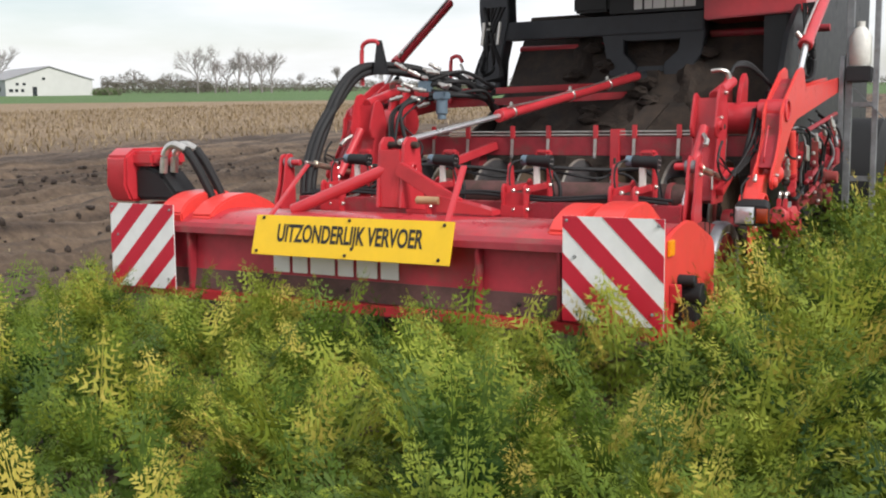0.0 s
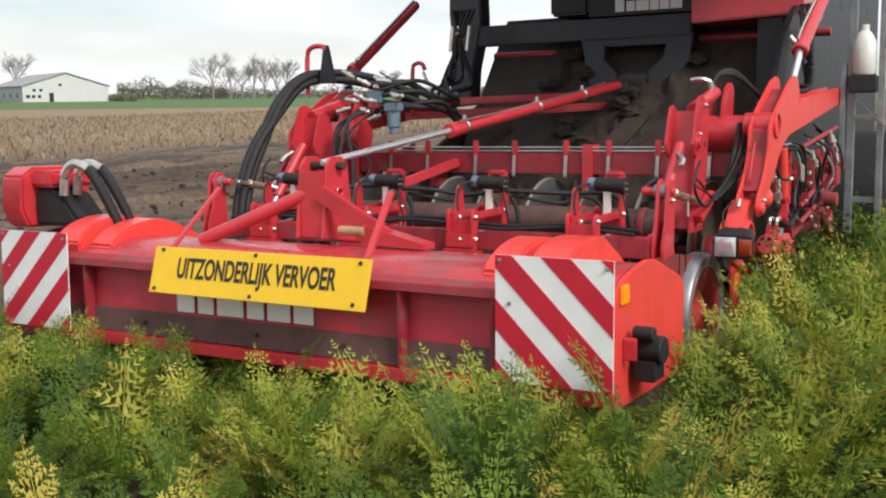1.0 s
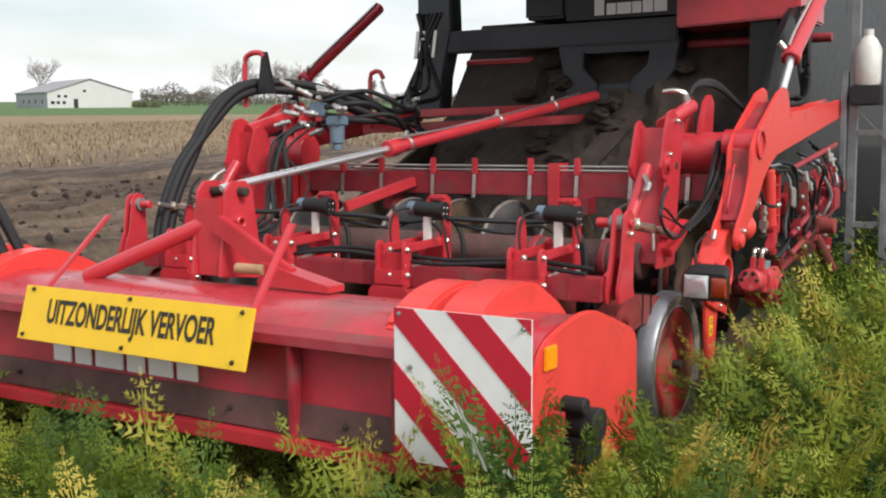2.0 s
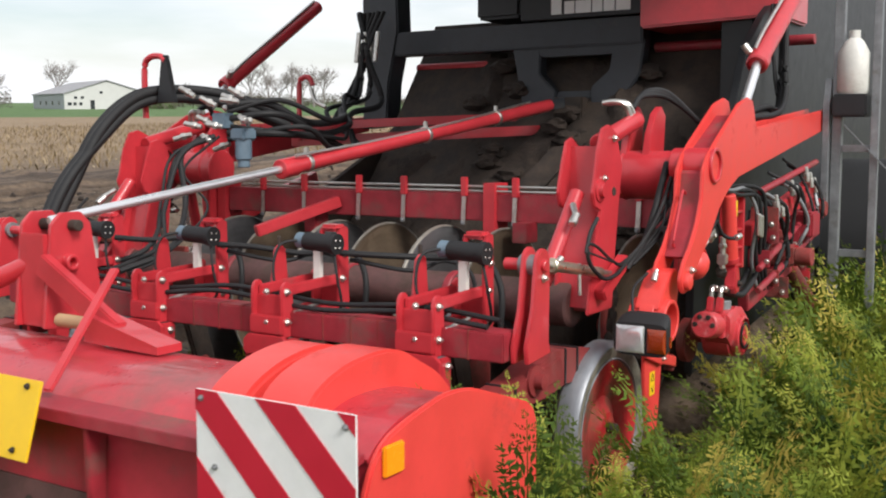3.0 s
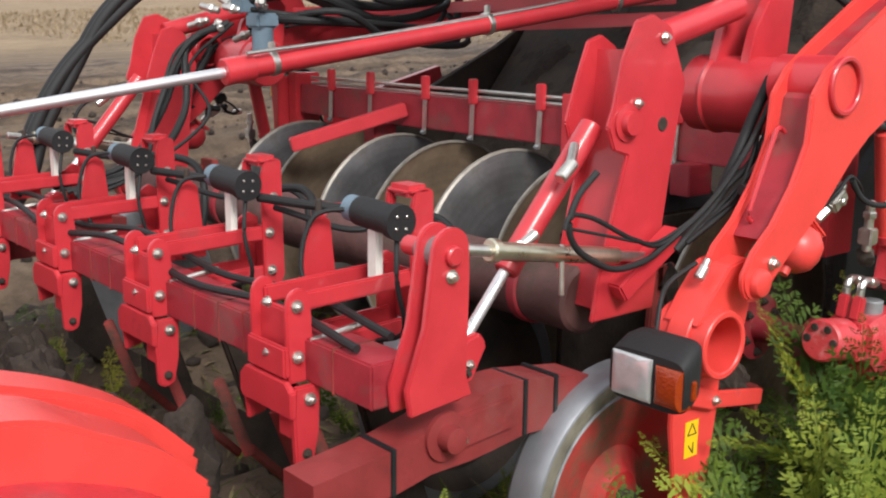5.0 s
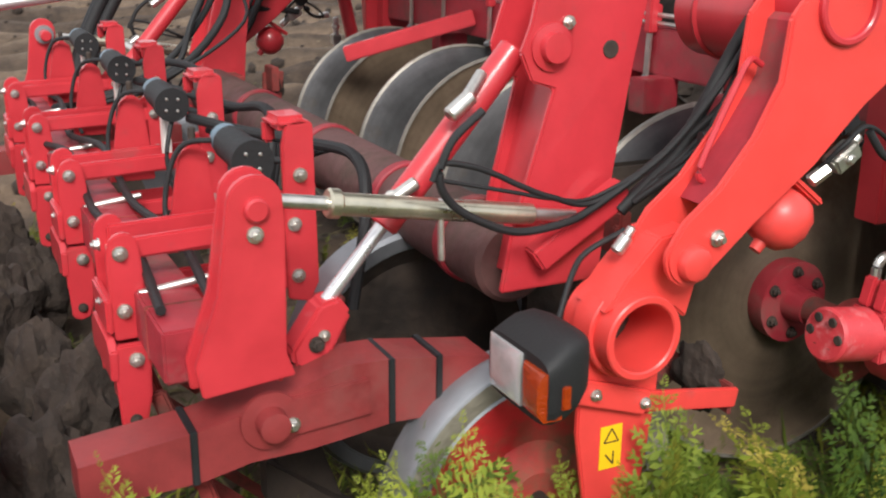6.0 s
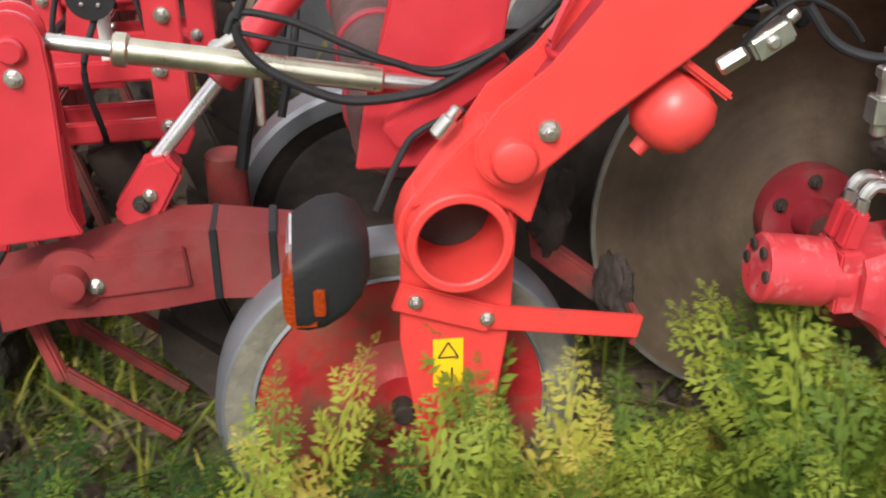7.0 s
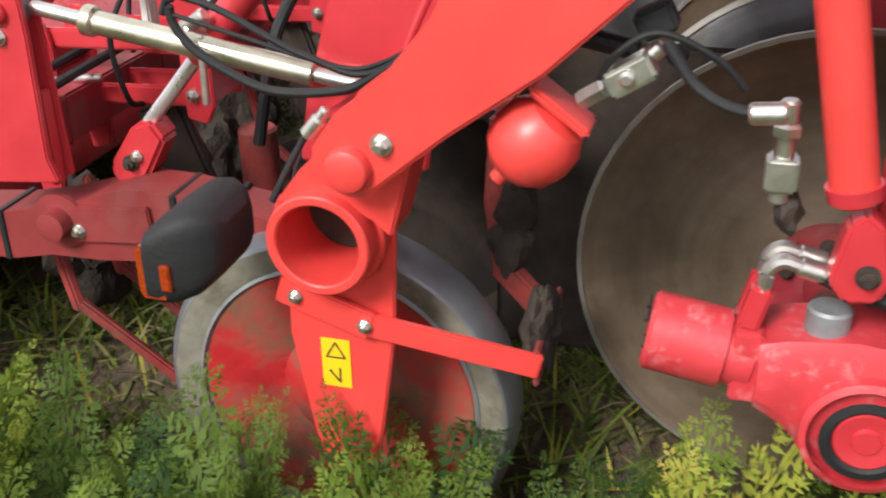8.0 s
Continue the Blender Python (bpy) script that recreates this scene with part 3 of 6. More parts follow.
tagged(new("field_debris", litter_mesh("field_debris", -16.0, -5.0, 2.0, 20.0, 6000, 0.07, LITTER)), "bits of leaf and root left on harvested soil", "crop debris", kind="stuff")
tagged(new("stubble", litter_mesh("stubble", -60.0, -19.0, 12.0, 75.0, 26000, 0.26, STRAW, 0.0, 0.9, 0.02)), "dry pale maize stalks standing and lying in a harvested field", "stubble", kind="stuff")


def clods():
    vs, fs, k = [], [], 0
    bm = bmesh.new()
    bmesh.ops.create_icosphere(bm, subdivisions=1, radius=1)
    base = np.array([v.co[:] for v in bm.verts])
    tri = np.array([[v.index for v in f.verts] for f in bm.faces])
    bm.free()
    for i in range(4200):
        x, y = RNG.uniform(-15, -4.9) if i < 3200 else RNG.uniform(-5, -1.3), RNG.uniform(-3, 20)
        r = 0.012 + 0.045 * RNG.random() ** 3
        q = base * (r * RNG.uniform(0.6, 1.4, 3)) * RNG.uniform(0.8, 1.2, (len(base), 1)) + (x, y, ground_height(x, y) + r * 0.3)
        vs.append(q)
        fs.append(tri + k)
        k += len(q)
    v = np.concatenate(vs)
    return mesh_from("soil_clods", v, np.concatenate(fs), np.zeros(len(v)), MUD)


tagged(new("soil_clods", clods()), "dark crumbly clods of soil on the lifted bed", "soil", kind="stuff")

# ---------- the distance: barn, bare trees, hedges, houses ----------
BARK = material("bare_bark", (0.27, 0.24, 0.23), 0.9, spread=0.3, scale=3, bump=0)
TWIGS = leaf_material("bare_twigs", (0.26, 0.23, 0.22), (0.32, 0.28, 0.26), (0.36, 0.32, 0.29), (0.4, 0.36, 0.3))
BARN_WHITE = material("white_cladding", (0.56, 0.56, 0.54), 0.6, spread=0.06, scale=0.4, dirt=(0.5, 0.48, 0.42), dirt_amount=0.2, dirt_scale=0.3, bump=0)
BARN_GREY = material("grey_cladding", (0.36, 0.38, 0.40), 0.6, spread=0.1, scale=0.5, bump=0)
ROOF = material("fibre_cement_roof", (0.30, 0.30, 0.31), 0.8, spread=0.2, scale=0.6, bump=0)
TILE = material("red_roof_tiles", (0.30, 0.09, 0.06), 0.8, spread=0.3, scale=1.2, bump=0)
BRICK = material("red_brick_wall", (0.28, 0.13, 0.10), 0.9, spread=0.2, scale=1.5, bump=0)
DARK_GLASS = material("dark_window", (0.03, 0.035, 0.04), 0.1, spread=0.1, bump=0)


def bearing(deg, dist, z=-0.12):
    """A place at an angle to the left of +y, as the standing camera sees it."""
    return Vector((-math.sin(radians(deg)) * dist, math.cos(radians(deg)) * dist, z))


def building(name, label, a, b, depth, eaves, ridge, wall_mat, side_mat, roof_mat, windows, door):
    """A gabled building: the gable stands from a to b, the long side runs back from a."""
    a, b = Vector(a), Vector(b)
    g = (b - a).normalized()
    back = Vector((-g.y, g.x, 0))
    width = (b - a).length
    root = new(name)
    root["seat"] = a
    root.location = a
    tagged(root, label, "building")
    m = Matrix.Translation(a) @ Matrix((g, back, (0, 0, 1))).transposed().to_4x4()

    def placed(bm):
        bmesh.ops.transform(bm, matrix=m, verts=bm.verts)
        return bm

    part("gable_wall", placed(sheet([(0, 0), (width, 0), (width, eaves), (width / 2, ridge), (0, eaves)], 0, 0.3, 0)), wall_mat, root)
    side = part("side_wall", placed(box(0, 0.3, 0.3, depth, 0, eaves, 0)), side_mat, root)
    part("far_wall", placed(box(width - 0.3, width, 0.3, depth, 0, eaves, 0)), side_mat, root)
    part("back_wall", placed(sheet([(0.3, 0), (width - 0.3, 0), (width - 0.3, eaves), (width / 2, ridge), (0.3, eaves)], depth - 0.3, depth, 0)), wall_mat, root)
    for s in (0, 1):
        p0, p1 = (-0.4, eaves - 0.1), (width / 2, ridge + 0.12)
        q = [(x if s == 0 else width - x, z) for x, z in (p0, p1, (p1[0], p1[1] + 0.2), (p0[0], p0[1] + 0.2))]
        part("roof", placed(sheet(q, -0.3, depth + 0.3, 0)), roof_mat, root)
    for x, z, w, h in windows:
        part("window", placed(box(x, x + w, -0.05, 0.1, z, z + h, 0)), DARK_GLASS, root)
    if door:
        x, w, h = door
        part("door", placed(box(x, x + w, -0.06, 0.1, 0.02, h, 0)), DARK_GLASS, root)
    return root, placed, side


barn, barn_placed, barn_side = building("barn", "long white and grey metal-clad farm barn with a low roof", bearing(52.0, 262), bearing(47.9, 266), 46, 3.6, 6.5, BARN_WHITE, BARN_GREY, ROOF,
    [(0.7, 0.9, 0.9, 0.7), (2.0, 0.9, 0.7, 0.7), (3.3, 0.9, 0.7, 0.7), (2.2, 2.4, 0.7, 0.6), (3.7, 2.4, 0.7, 0.6), (8.0, 3.6, 0.7, 0.6)], (5.8, 1.0, 2.1))
for k in range(4):
    part("window", barn_placed(box(-0.06, 0.1, 6 + k * 9, 8 + k * 9, 1.0, 2.0, 0)), DARK_GLASS, barn)
building("farmhouse", "low red-roofed brick farmhouse beyond the field", bearing(61.6, 300), bearing(59.0, 305), 18, 3.0, 6.3, BRICK, BRICK, TILE, [(1.5, 1, 1, 1.2), (5, 1, 1, 1.2)], (3.4, 1, 2.1))
building("farmhouse", "brick house with a long red tile roof", bearing(66.5, 310), bearing(64.0, 318), 14, 3.4, 7.2, BRICK, BRICK, TILE, [(2, 1, 1.2, 1.3), (7, 1, 1.2, 1.3)], (4.4, 1, 2.1))
building("shed", "low grey-walled shed with a dark roof", bearing(58.2, 290), bearing(56.8, 290), 12, 2.8, 4.2, BARN_GREY, BARN_GREY, ROOF, [], (2.4, 2.0, 2.4))


def bare_tree(place, height, seed, spread=0.5):
    rng = random.Random(seed)
    root = new("bare_tree")
    root["seat"] = place
    root.location = place
    tagged(root, "tall leafless tree with a fine spreading crown", "tree", group="bare trees on the horizon")
    trunk, limbs, twigs = [], [], []

    def grow(p, d, ln, r, level):
        q = p + d * ln
        (trunk if level == 0 else limbs).append((p, q, r, r * 0.62))
        if level >= 4:
            for k in range(7):
                e = (d + Vector((rng.gauss(0, 0.6), rng.gauss(0, 0.6), rng.gauss(0.1, 0.5)))).normalized()
                twigs.append((p.lerp(q, rng.random()), e * ln * rng.uniform(0.6, 1.4)))
            return
        for k in range(4 if level else 5):
            at = p.lerp(q, 1.0 if k < 2 else rng.uniform(0.45, 0.95))
            e = (d * (1.0 - spread * 0.3) + Vector((rng.gauss(0, spread), rng.gauss(0, spread), rng.gauss(0.15, 0.25)))).normalized()
            grow(at, e, ln * rng.uniform(0.55, 0.78), r * 0.55, level + 1)

    grow(Vector(place), Vector((rng.gauss(0, 0.03), rng.gauss(0, 0.03), 1)), height * 0.36, height * 0.022, 0)

    def sticks(rows, seg):
        bm = bmesh.new()
        for p, q, r0, r1 in rows:
            m = basis(p, q)
            ra = [bm.verts.new(p + m @ Vector((r0 * math.cos(k * 6.283 / seg), 0, r0 * math.sin(k * 6.283 / seg)))) for k in range(seg)]
            rb = [bm.verts.new(q + m @ Vector((r1 * math.cos(k * 6.283 / seg), 0, r1 * math.sin(k * 6.283 / seg)))) for k in range(seg)]
            for k in range(seg):
                bm.faces.new((ra[k], ra[(k + 1) % seg], rb[(k + 1) % seg], rb[k]))
        return bm

    part("trunk", sticks(trunk, 8), BARK, root)
    part("branchwork", sticks(limbs, 3), BARK, root)
    vs, fs, ts = [], [], []
    for p, e in twigs:
        s = e.cross(Vector((rng.random(), rng.random(), 0.3))).normalized() * height * 0.0010
        k = len(vs)
        p = p - Vector(place)
        vs.extend((p - s, p + s, p + e))
        fs.append((k, k + 1, k + 2))
        ts.extend([rng.random()] * 3)
    ob = new("crown", mesh_from("crown", [v[:] for v in vs], fs, ts, TWIGS))
    ob.parent = root
    return root


bare_tree(bearing(52.4, 330), 15.5, 3, 0.55)
bare_tree(bearing(55.3, 290), 10.5, 4, 0.6)
for i, (deg, h) in enumerate(((42.7, 13.5), (41.8, 13.0), (41.2, 12.0), (40.6, 12.5), (40.0, 13.0), (39.4, 13.0), (38.9, 12.5), (37.4, 6.0), (35.4, 8.0), (33.0, 9.0))):
    bare_tree(bearing(deg, 300 + 7 * (i % 3)), h, 20 + i, 0.42)


def hedge(deg0, deg1, dist, height, n, tone):
    vs, fs, ts = [], [], []
    for i in range(n * 3):
        c = bearing(RNG.uniform(deg0, deg1), dist + RNG.uniform(-8, 8))
        top = height * (0.45 + 0.55 * abs(noise.noise((c.x * 0.09, c.y * 0.09, 2.0))) * 1.8)
        p = np.array([c.x, c.y, top * RNG.random() ** 0.7])
        d = RNG.normal(0, 1, 3)
        d *= RNG.uniform(0.3, 0.8) / np.linalg.norm(d)
        s = RNG.normal(0, 1, 3) * 0.11
        k = len(vs)
        vs.extend((p - s, p + s, p + d))
        fs.append((k, k + 1, k + 2))
        ts.extend([np.clip(tone + RNG.normal(0, 0.2), 0, 1)] * 3)
    ob = new("hedge", mesh_from("hedge", vs, fs, ts, HEDGE))
    return tagged(ob, "ragged brown and olive hedge along the far fields", "hedge", kind="stuff")


HEDGE = leaf_material("winter_hedge", (0.09, 0.09, 0.06), (0.15, 0.13, 0.105), (0.21, 0.185, 0.155), (0.12, 0.19, 0.06))
hedge(42.0, 47.5, 330, 6.0, 2600, 0.5)
hedge(28.0, 42.5, 340, 4.0, 3200, 0.45)
hedge(54.5, 72.0, 335, 6.0, 4200, 0.4)
hedge(46.5, 47.9, 255, 1.6, 500, 0.9)
hedge(-30.0, 28.0, 360, 5.0, 5200, 0.45)

# ---------- the harvester ----------
harvester = new("carrot_harvester")
harvester["seat"] = ORIGIN
tagged(harvester, "bright red carrot harvester with wide front topper and lifting discs", "harvester")
TURNING = []   # parts that roll: object, centre, degrees a second
H = harvester


def arc(cy, cz, r, a0, a1, n=10):
    return [(cy + r * math.cos(radians(a0 + (a1 - a0) * k / n)), cz + r * math.sin(radians(a0 + (a1 - a0) * k / n))) for k in range(n + 1)]


def rounded(poly, steps=4):
    return [(p.x, p.y) for p in smooth_line([(y, z, 0) for y, z in poly], steps)]


# topper: a ribbed front, a rounded hood, end plates
PLACE = Matrix.Translation((-4.295 + 1.0197 * 4.335, 0.05, 0)) @ Matrix.Diagonal((1.0197, 1, 1, 1))
HOOD = [(4.985, 0.87), (5.02, 0.90), (5.08, 0.93), (5.16, 0.95), (5.26, 0.955), (5.38, 0.945), (5.48, 0.915), (5.58, 0.87), (5.66, 0.80), (5.71, 0.70), (5.72, 0.50)]
HOOD = [(p.x, p.y) for p in smooth_line([(y, z, 0) for y, z in HOOD], 3)]
INNER = [(y * 0.985 + 5.3 * 0.015, z - 0.012) for y, z in HOOD[::-1]]
hood = part("topper_hood", plate(HOOD + INNER, -4.86, -1.512, 0.0), HOOD_RED, H, "rounded dusty red hood of the topper")
front = part("topper_front", plate([(4.965, 0.50), (4.99, 0.62), (4.995, 0.87), (5.01, 0.87), (5.01, 0.50)], -4.84, -1.515, 0.0), FRONT_RED, H)
part("skirt", plate([(4.955, 0.505), (4.962, 0.505), (4.985, 0.615), (4.978, 0.615)], -4.80, -1.54, 0.0), ROLLER, front, "bent skirt caked with brown dust")
part("rib", plate([(4.985, 0.885), (4.915, 0.865), (4.91, 0.83), (4.925, 0.83), (4.94, 0.855), (4.985, 0.865)], -4.86, -1.52, 0.002), DUSTY_RED, front)
part("lower_bar", beam((-4.86, 4.945, 0.47), (-1.52, 4.945, 0.47), 0.045, 0.055), RED, front)
for x in (-4.28, -2.42, -1.99):
    part("rib_web", plate([(4.93, 0.50), (4.92, 0.85), (4.99, 0.85), (4.975, 0.50)], x, x + 0.02), DUSTY_RED, front)
for x in (-3.9, -3.2, -2.72, -2.2):
    part("bolt", bolt((x, 4.965, 0.56), (0, -1, 0), 0.009), BROWN, front)
for x0, x1, poly in ((-1.512, -1.492, rounded([(4.94, 0.42), (4.94, 0.72), (4.965, 0.83), (5.02, 0.90), (5.10, 0.932), (5.21, 0.955), (5.30, 0.968), (5.41, 0.96), (5.50, 0.935), (5.74, 0.855)], 3) + [(5.775, 0.83), (5.795, 0.79), (5.795, 0.42)]),
                     (-4.88, -4.86, rounded([(4.94, 0.42), (4.94, 0.72), (4.965, 0.83), (5.02, 0.90), (5.10, 0.932), (5.21, 0.955), (5.30, 0.968), (5.41, 0.96), (5.50, 0.935), (5.74, 0.855)], 3) + [(5.775, 0.83), (5.795, 0.79), (5.795, 0.42)])):
    part("end_plate", plate(poly, x0, x1, 0.006), LIT_RED, H, "smooth orange-red end plate of the topper")
# domed belt guards over the hood
GUARD_A = [(4.99, 0.93), (5.05, 0.995), (5.17, 1.04), (5.32, 1.052), (5.42, 1.035), (5.51, 0.99), (5.61, 0.935), (5.70, 0.85)]
GUARD_B = [(5.02, 0.92), (5.10, 0.98), (5.22, 1.022), (5.37, 1.035), (5.49, 1.005), (5.60, 0.96), (5.70, 0.90), (5.80, 0.80)]
for x0, x1, top in ((-2.084, -1.94, GUARD_B), (-1.868, -1.705, GUARD_A), (-4.56, -4.38, GUARD_A), (-4.34, -4.18, GUARD_B)):
    top = rounded(top)
    low = [(5.36 + (y - 5.36) * 0.93, z - 0.15) for y, z in top[::-1]]
    part("belt_guard", plate(top + low, x0, x1, 0.014), LIT_RED, H, "domed orange-red belt guard")
# drive motor behind the right end plate
TOPPER, PLACE = PLACE, PLACE @ Matrix.Translation((-0.165, 0.08, -0.02))
mot = part("hydraulic_motor", joined(rod((-1.32, 5.08, 0.66), (-1.20, 5.08, 0.66), 0.055), box(-1.30, -1.22, 5.02, 5.14, 0.54, 0.62), rod((-1.30, 5.02, 0.73), (-1.22, 5.02, 0.73), 0.028)), RUBBER, H, "grimy black hydraulic motor")
part("guard", plate([(4.965, 0.63), (4.965, 0.71), (4.975, 0.72), (4.975, 0.63)], -1.325, -1.27), RED, mot)
PLACE = TOPPER
# shrouded drive at the left end, with hose elbows
horn = part("drive_shroud", joined(plate([(5.10, 0.98), (5.05, 1.08), (5.06, 1.26), (5.14, 1.31), (5.42, 1.31), (5.52, 1.22), (5.52, 0.98)], -5.05, -4.88, 0.015), box(-5.02, -4.72, 5.12, 5.42, 1.20, 1.29, 0.02)), RED, H, "boxy red drive shroud")
part("cover", sheet([(-4.89, 1.19), (-4.80, 1.20), (-4.68, 1.16), (-4.56, 1.03), (-4.58, 0.99), (-4.89, 0.99)], 5.14, 5.36, 0.02), RUBBER, horn, "black rubber cover")
for dy in (0.0, 0.09):
    part("elbow", hose([(-4.66, 5.15 + dy, 1.16), (-4.64, 5.15 + dy, 1.28), (-4.58, 5.16 + dy, 1.33), (-4.50, 5.18 + dy, 1.30)], 0.025), STEEL, horn)
    part("hose", hose([(-4.50, 5.18 + dy, 1.30), (-4.45, 5.20 + dy, 1.22), (-4.40, 5.23 + dy, 1.10), (-4.36, 5.26 + dy, 0.98)], 0.027), RUBBER, horn)


def clip(poly, nx, nz, lo, hi):
    for s, lim in ((1, lo), (-1, -hi)):
        out = []
        for i, p in enumerate(poly):
            q = poly[(i + 1) % len(poly)]
            dp, dq = s * (p[0] * nx + p[1] * nz) - lim, s * (q[0] * nx + q[1] * nz) - lim
            if dp >= 0:
                out.append(p)
            if dp * dq < 0:
                t = dp / (dp - dq)
                out.append((p[0] + (q[0] - p[0]) * t, p[1] + (q[1] - p[1]) * t))
        poly = out
        if not poly:
            break
    return poly


def marker_board(x0, z0, w, h, y, lean, way):
    """A square plate with slanting red and white stripes; way +1: they fall to +x."""
    square = [(0, 0), (w, 0), (w, h), (0, h)]
    turn = Matrix.Translation((x0, y, z0)) @ pose(0, 0, 0, lean, 0, 0)

    def put(bm):
        bmesh.ops.transform(bm, matrix=turn, verts=bm.verts)
        return bm

    board = part("marker_board", put(sheet(square, 0, 0.006, 0.0)), WHITE, H, "white marker board with slanting red stripes")
    for k in range(-5, 6):
        lo = 0.19 + 0.24 * k
        poly = clip(square, way, 1, lo + (h if way > 0 else h - w), lo + 0.12 + (h if way > 0 else h - w))
        if len(poly) > 2:
            part("stripe", put(sheet(poly, -0.0025, -0.0005, 0.0)), STRIPE, board)
    for x, z in ((0.02, h - 0.02), (w - 0.025, h - 0.03), (0.06, h * 0.62), (w - 0.05, 0.06)):
        part("rivet", put(bolt((x, -0.003, z), (0, -1, 0), 0.006)), GALV, board)
    return board


marker_board(-1.937, 0.52, 0.478, 0.49, 4.87, 0, 1)
marker_board(-4.835, 0.495, 0.50, 0.495, 4.878, 0, -1)
part("reflector", box(-1.492, -1.479, 5.01, 5.09, 0.825, 0.90, 0.004), ORANGE, H, "orange side reflector")

# yellow sign with its words
SIGN = Matrix.Translation((-3.11, 4.84, 0.853)) @ pose(0, 0, 0, -16, -0.4, -2.0)


def on_sign(bm):
    bmesh.ops.transform(bm, matrix=SIGN, verts=bm.verts)
    return bm


sign = part("sign", on_sign(box(-0.625, 0.625, 0, 0.006, -0.11, 0.11, 0.002)), YELLOW, H, "yellow sign with black lettering")
for x, z in ((-0.57, 0.095), (0.0, 0.095), (0.57, 0.09), (-0.59, -0.09), (0.0, -0.09), (0.56, -0.085)):
    part("screw", on_sign(bolt((x, -0.001, z), (0, -1, 0), 0.007)), BROWN, sign)


def lettering(words, width, height):
    cu = bpy.data.curves.new("words", "FONT")
    cu.body, cu.align_x, cu.align_y, cu.extrude, cu.offset = words, "CENTER", "CENTER", 0.004, 0.022
    tmp = new("words", cu)
    bpy.context.view_layer.update()
    me = bpy.data.meshes.new_from_object(tmp.evaluated_get(bpy.context.evaluated_depsgraph_get()))
    bm = bmesh.new()
    bm.from_mesh(me)
    bpy.data.objects.remove(tmp)
    bpy.data.meshes.remove(me)
    xs, ys = [v.co.x for v in bm.verts], [v.co.y for v in bm.verts]
    cx, cy = (min(xs) + max(xs)) / 2, (min(ys) + max(ys)) / 2
    for v in bm.verts:
        v.co = Vector(((v.co.x - cx) / (max(xs) - min(xs)) * width, -0.002 - v.co.z * 0.2, (v.co.y - cy) / (max(ys) - min(ys)) * height))
    return bm


part("lettering", on_sign(lettering("UITZONDERLIJK VERVOER", 0.92, 0.128)), INK, sign, smooth=False)
# maker's lettering as plain white shapes on the front
for x, w, h in ((-3.70, 0.11, 0.13), (-3.57, 0.10, 0.10), (-3.45, 0.16, 0.10), (-3.27, 0.10, 0.10), (-3.15, 0.13, 0.10), (-3.00, 0.11, 0.13)):
    part("mark", box(x, x + w, 4.978, 4.986, 0.63, 0.63 + h * 1.2, 0.003), WHITE, front)

# A-frame over the hood
PLACE = TOPPER @ Matrix.Translation((-0.15, -0.03, 0))
post = part("tower", joined(plate([(5.34, 0.98), (5.38, 1.33), (5.42, 1.37), (5.50, 1.37), (5.54, 1.33), (5.60, 0.95)], -3.09, -3.07), plate([(5.34, 0.98), (5.38, 1.33), (5.42, 1.37), (5.50, 1.37), (5.54, 1.33), (5.60, 0.95)], -2.94, -2.92),
                            box(-3.07, -2.94, 5.36, 5.38, 0.98, 1.30)), RED, H)
part("pin", rod((-3.12, 5.46, 1.325), (-2.88, 5.46, 1.325), 0.02), BROWN, post)
part("eye", pipe((-2.93, 5.44, 1.20), (-2.89, 5.44, 1.20), 0.028, 0.015), RED, post)
part("leg", rod((-3.03, 5.40, 1.20), (-3.56, 5.20, 0.955), 0.034), RED, H)
part("leg", beam((-2.95, 5.36, 1.20), (-2.56, 5.34, 1.0), 0.04, 0.08), RED, H)
part("foot", loft([[(-2.68, 5.30, 1.06), (-2.68, 5.40, 1.06), (-2.68, 5.40, 0.97), (-2.68, 5.30, 0.97)], [(-2.35, 5.30, 0.985), (-2.35, 5.40, 0.985), (-2.35, 5.40, 0.96), (-2.35, 5.30, 0.96)]]), RED, H)
for xa, xb in ((-3.58, -3.50), (-2.45, -2.50)):
    part("sign_stay", beam((xa, 4.98, 0.90), (xb, 5.28, 1.22), 0.035, 0.014), RED, H)
part("peg", rod((-2.80, 5.30, 1.03), (-2.66, 5.30, 1.03), 0.022), material("worn_wood", (0.42, 0.26, 0.14), 0.7), H, "worn wooden peg")

PLACE = Matrix.Translation((0.03, -0.04, 0.01))
# long lifting cylinder from the tower back to the frame
ram = part("lift_cylinder", joined(rod((-3.04, 6.62, 1.485), (-2.95, 8.95, 1.82), 0.036), rod((-3.04, 6.60, 1.482), (-3.037, 6.70, 1.496), 0.043)), RED, H)
part("piston_rod", rod((-3.09, 5.47, 1.33), (-3.04, 6.62, 1.484), 0.017), CHROME, ram)
part("oil_line", hose([(-3.0, 6.66, 1.54), (-3.0, 7.2, 1.60), (-2.97, 7.9, 1.70), (-2.95, 8.7, 1.83)], 0.007), STEEL, ram)
for t in (0.05, 0.45, 0.75):
    p = Vector((-3.04, 6.66, 1.49)).lerp(Vector((-2.95, 8.9, 1.81)), t)
    part("clamp", joined(rod(p + Vector((-0.0, -0.012, 0)), p + Vector((0, 0.012, 0.004)), 0.042), box(p.x - 0.01, p.x + 0.01, p.y - 0.01, p.y + 0.01, p.z + 0.03, p.z + 0.07)), STEEL, ram)
part("clevis", beam((-2.95, 8.92, 1.815), (-2.94, 9.1, 1.84), 0.05, 0.06), FRAME_GREY, ram)

PLACE = Matrix.Translation((0.0, 0.05, 0))
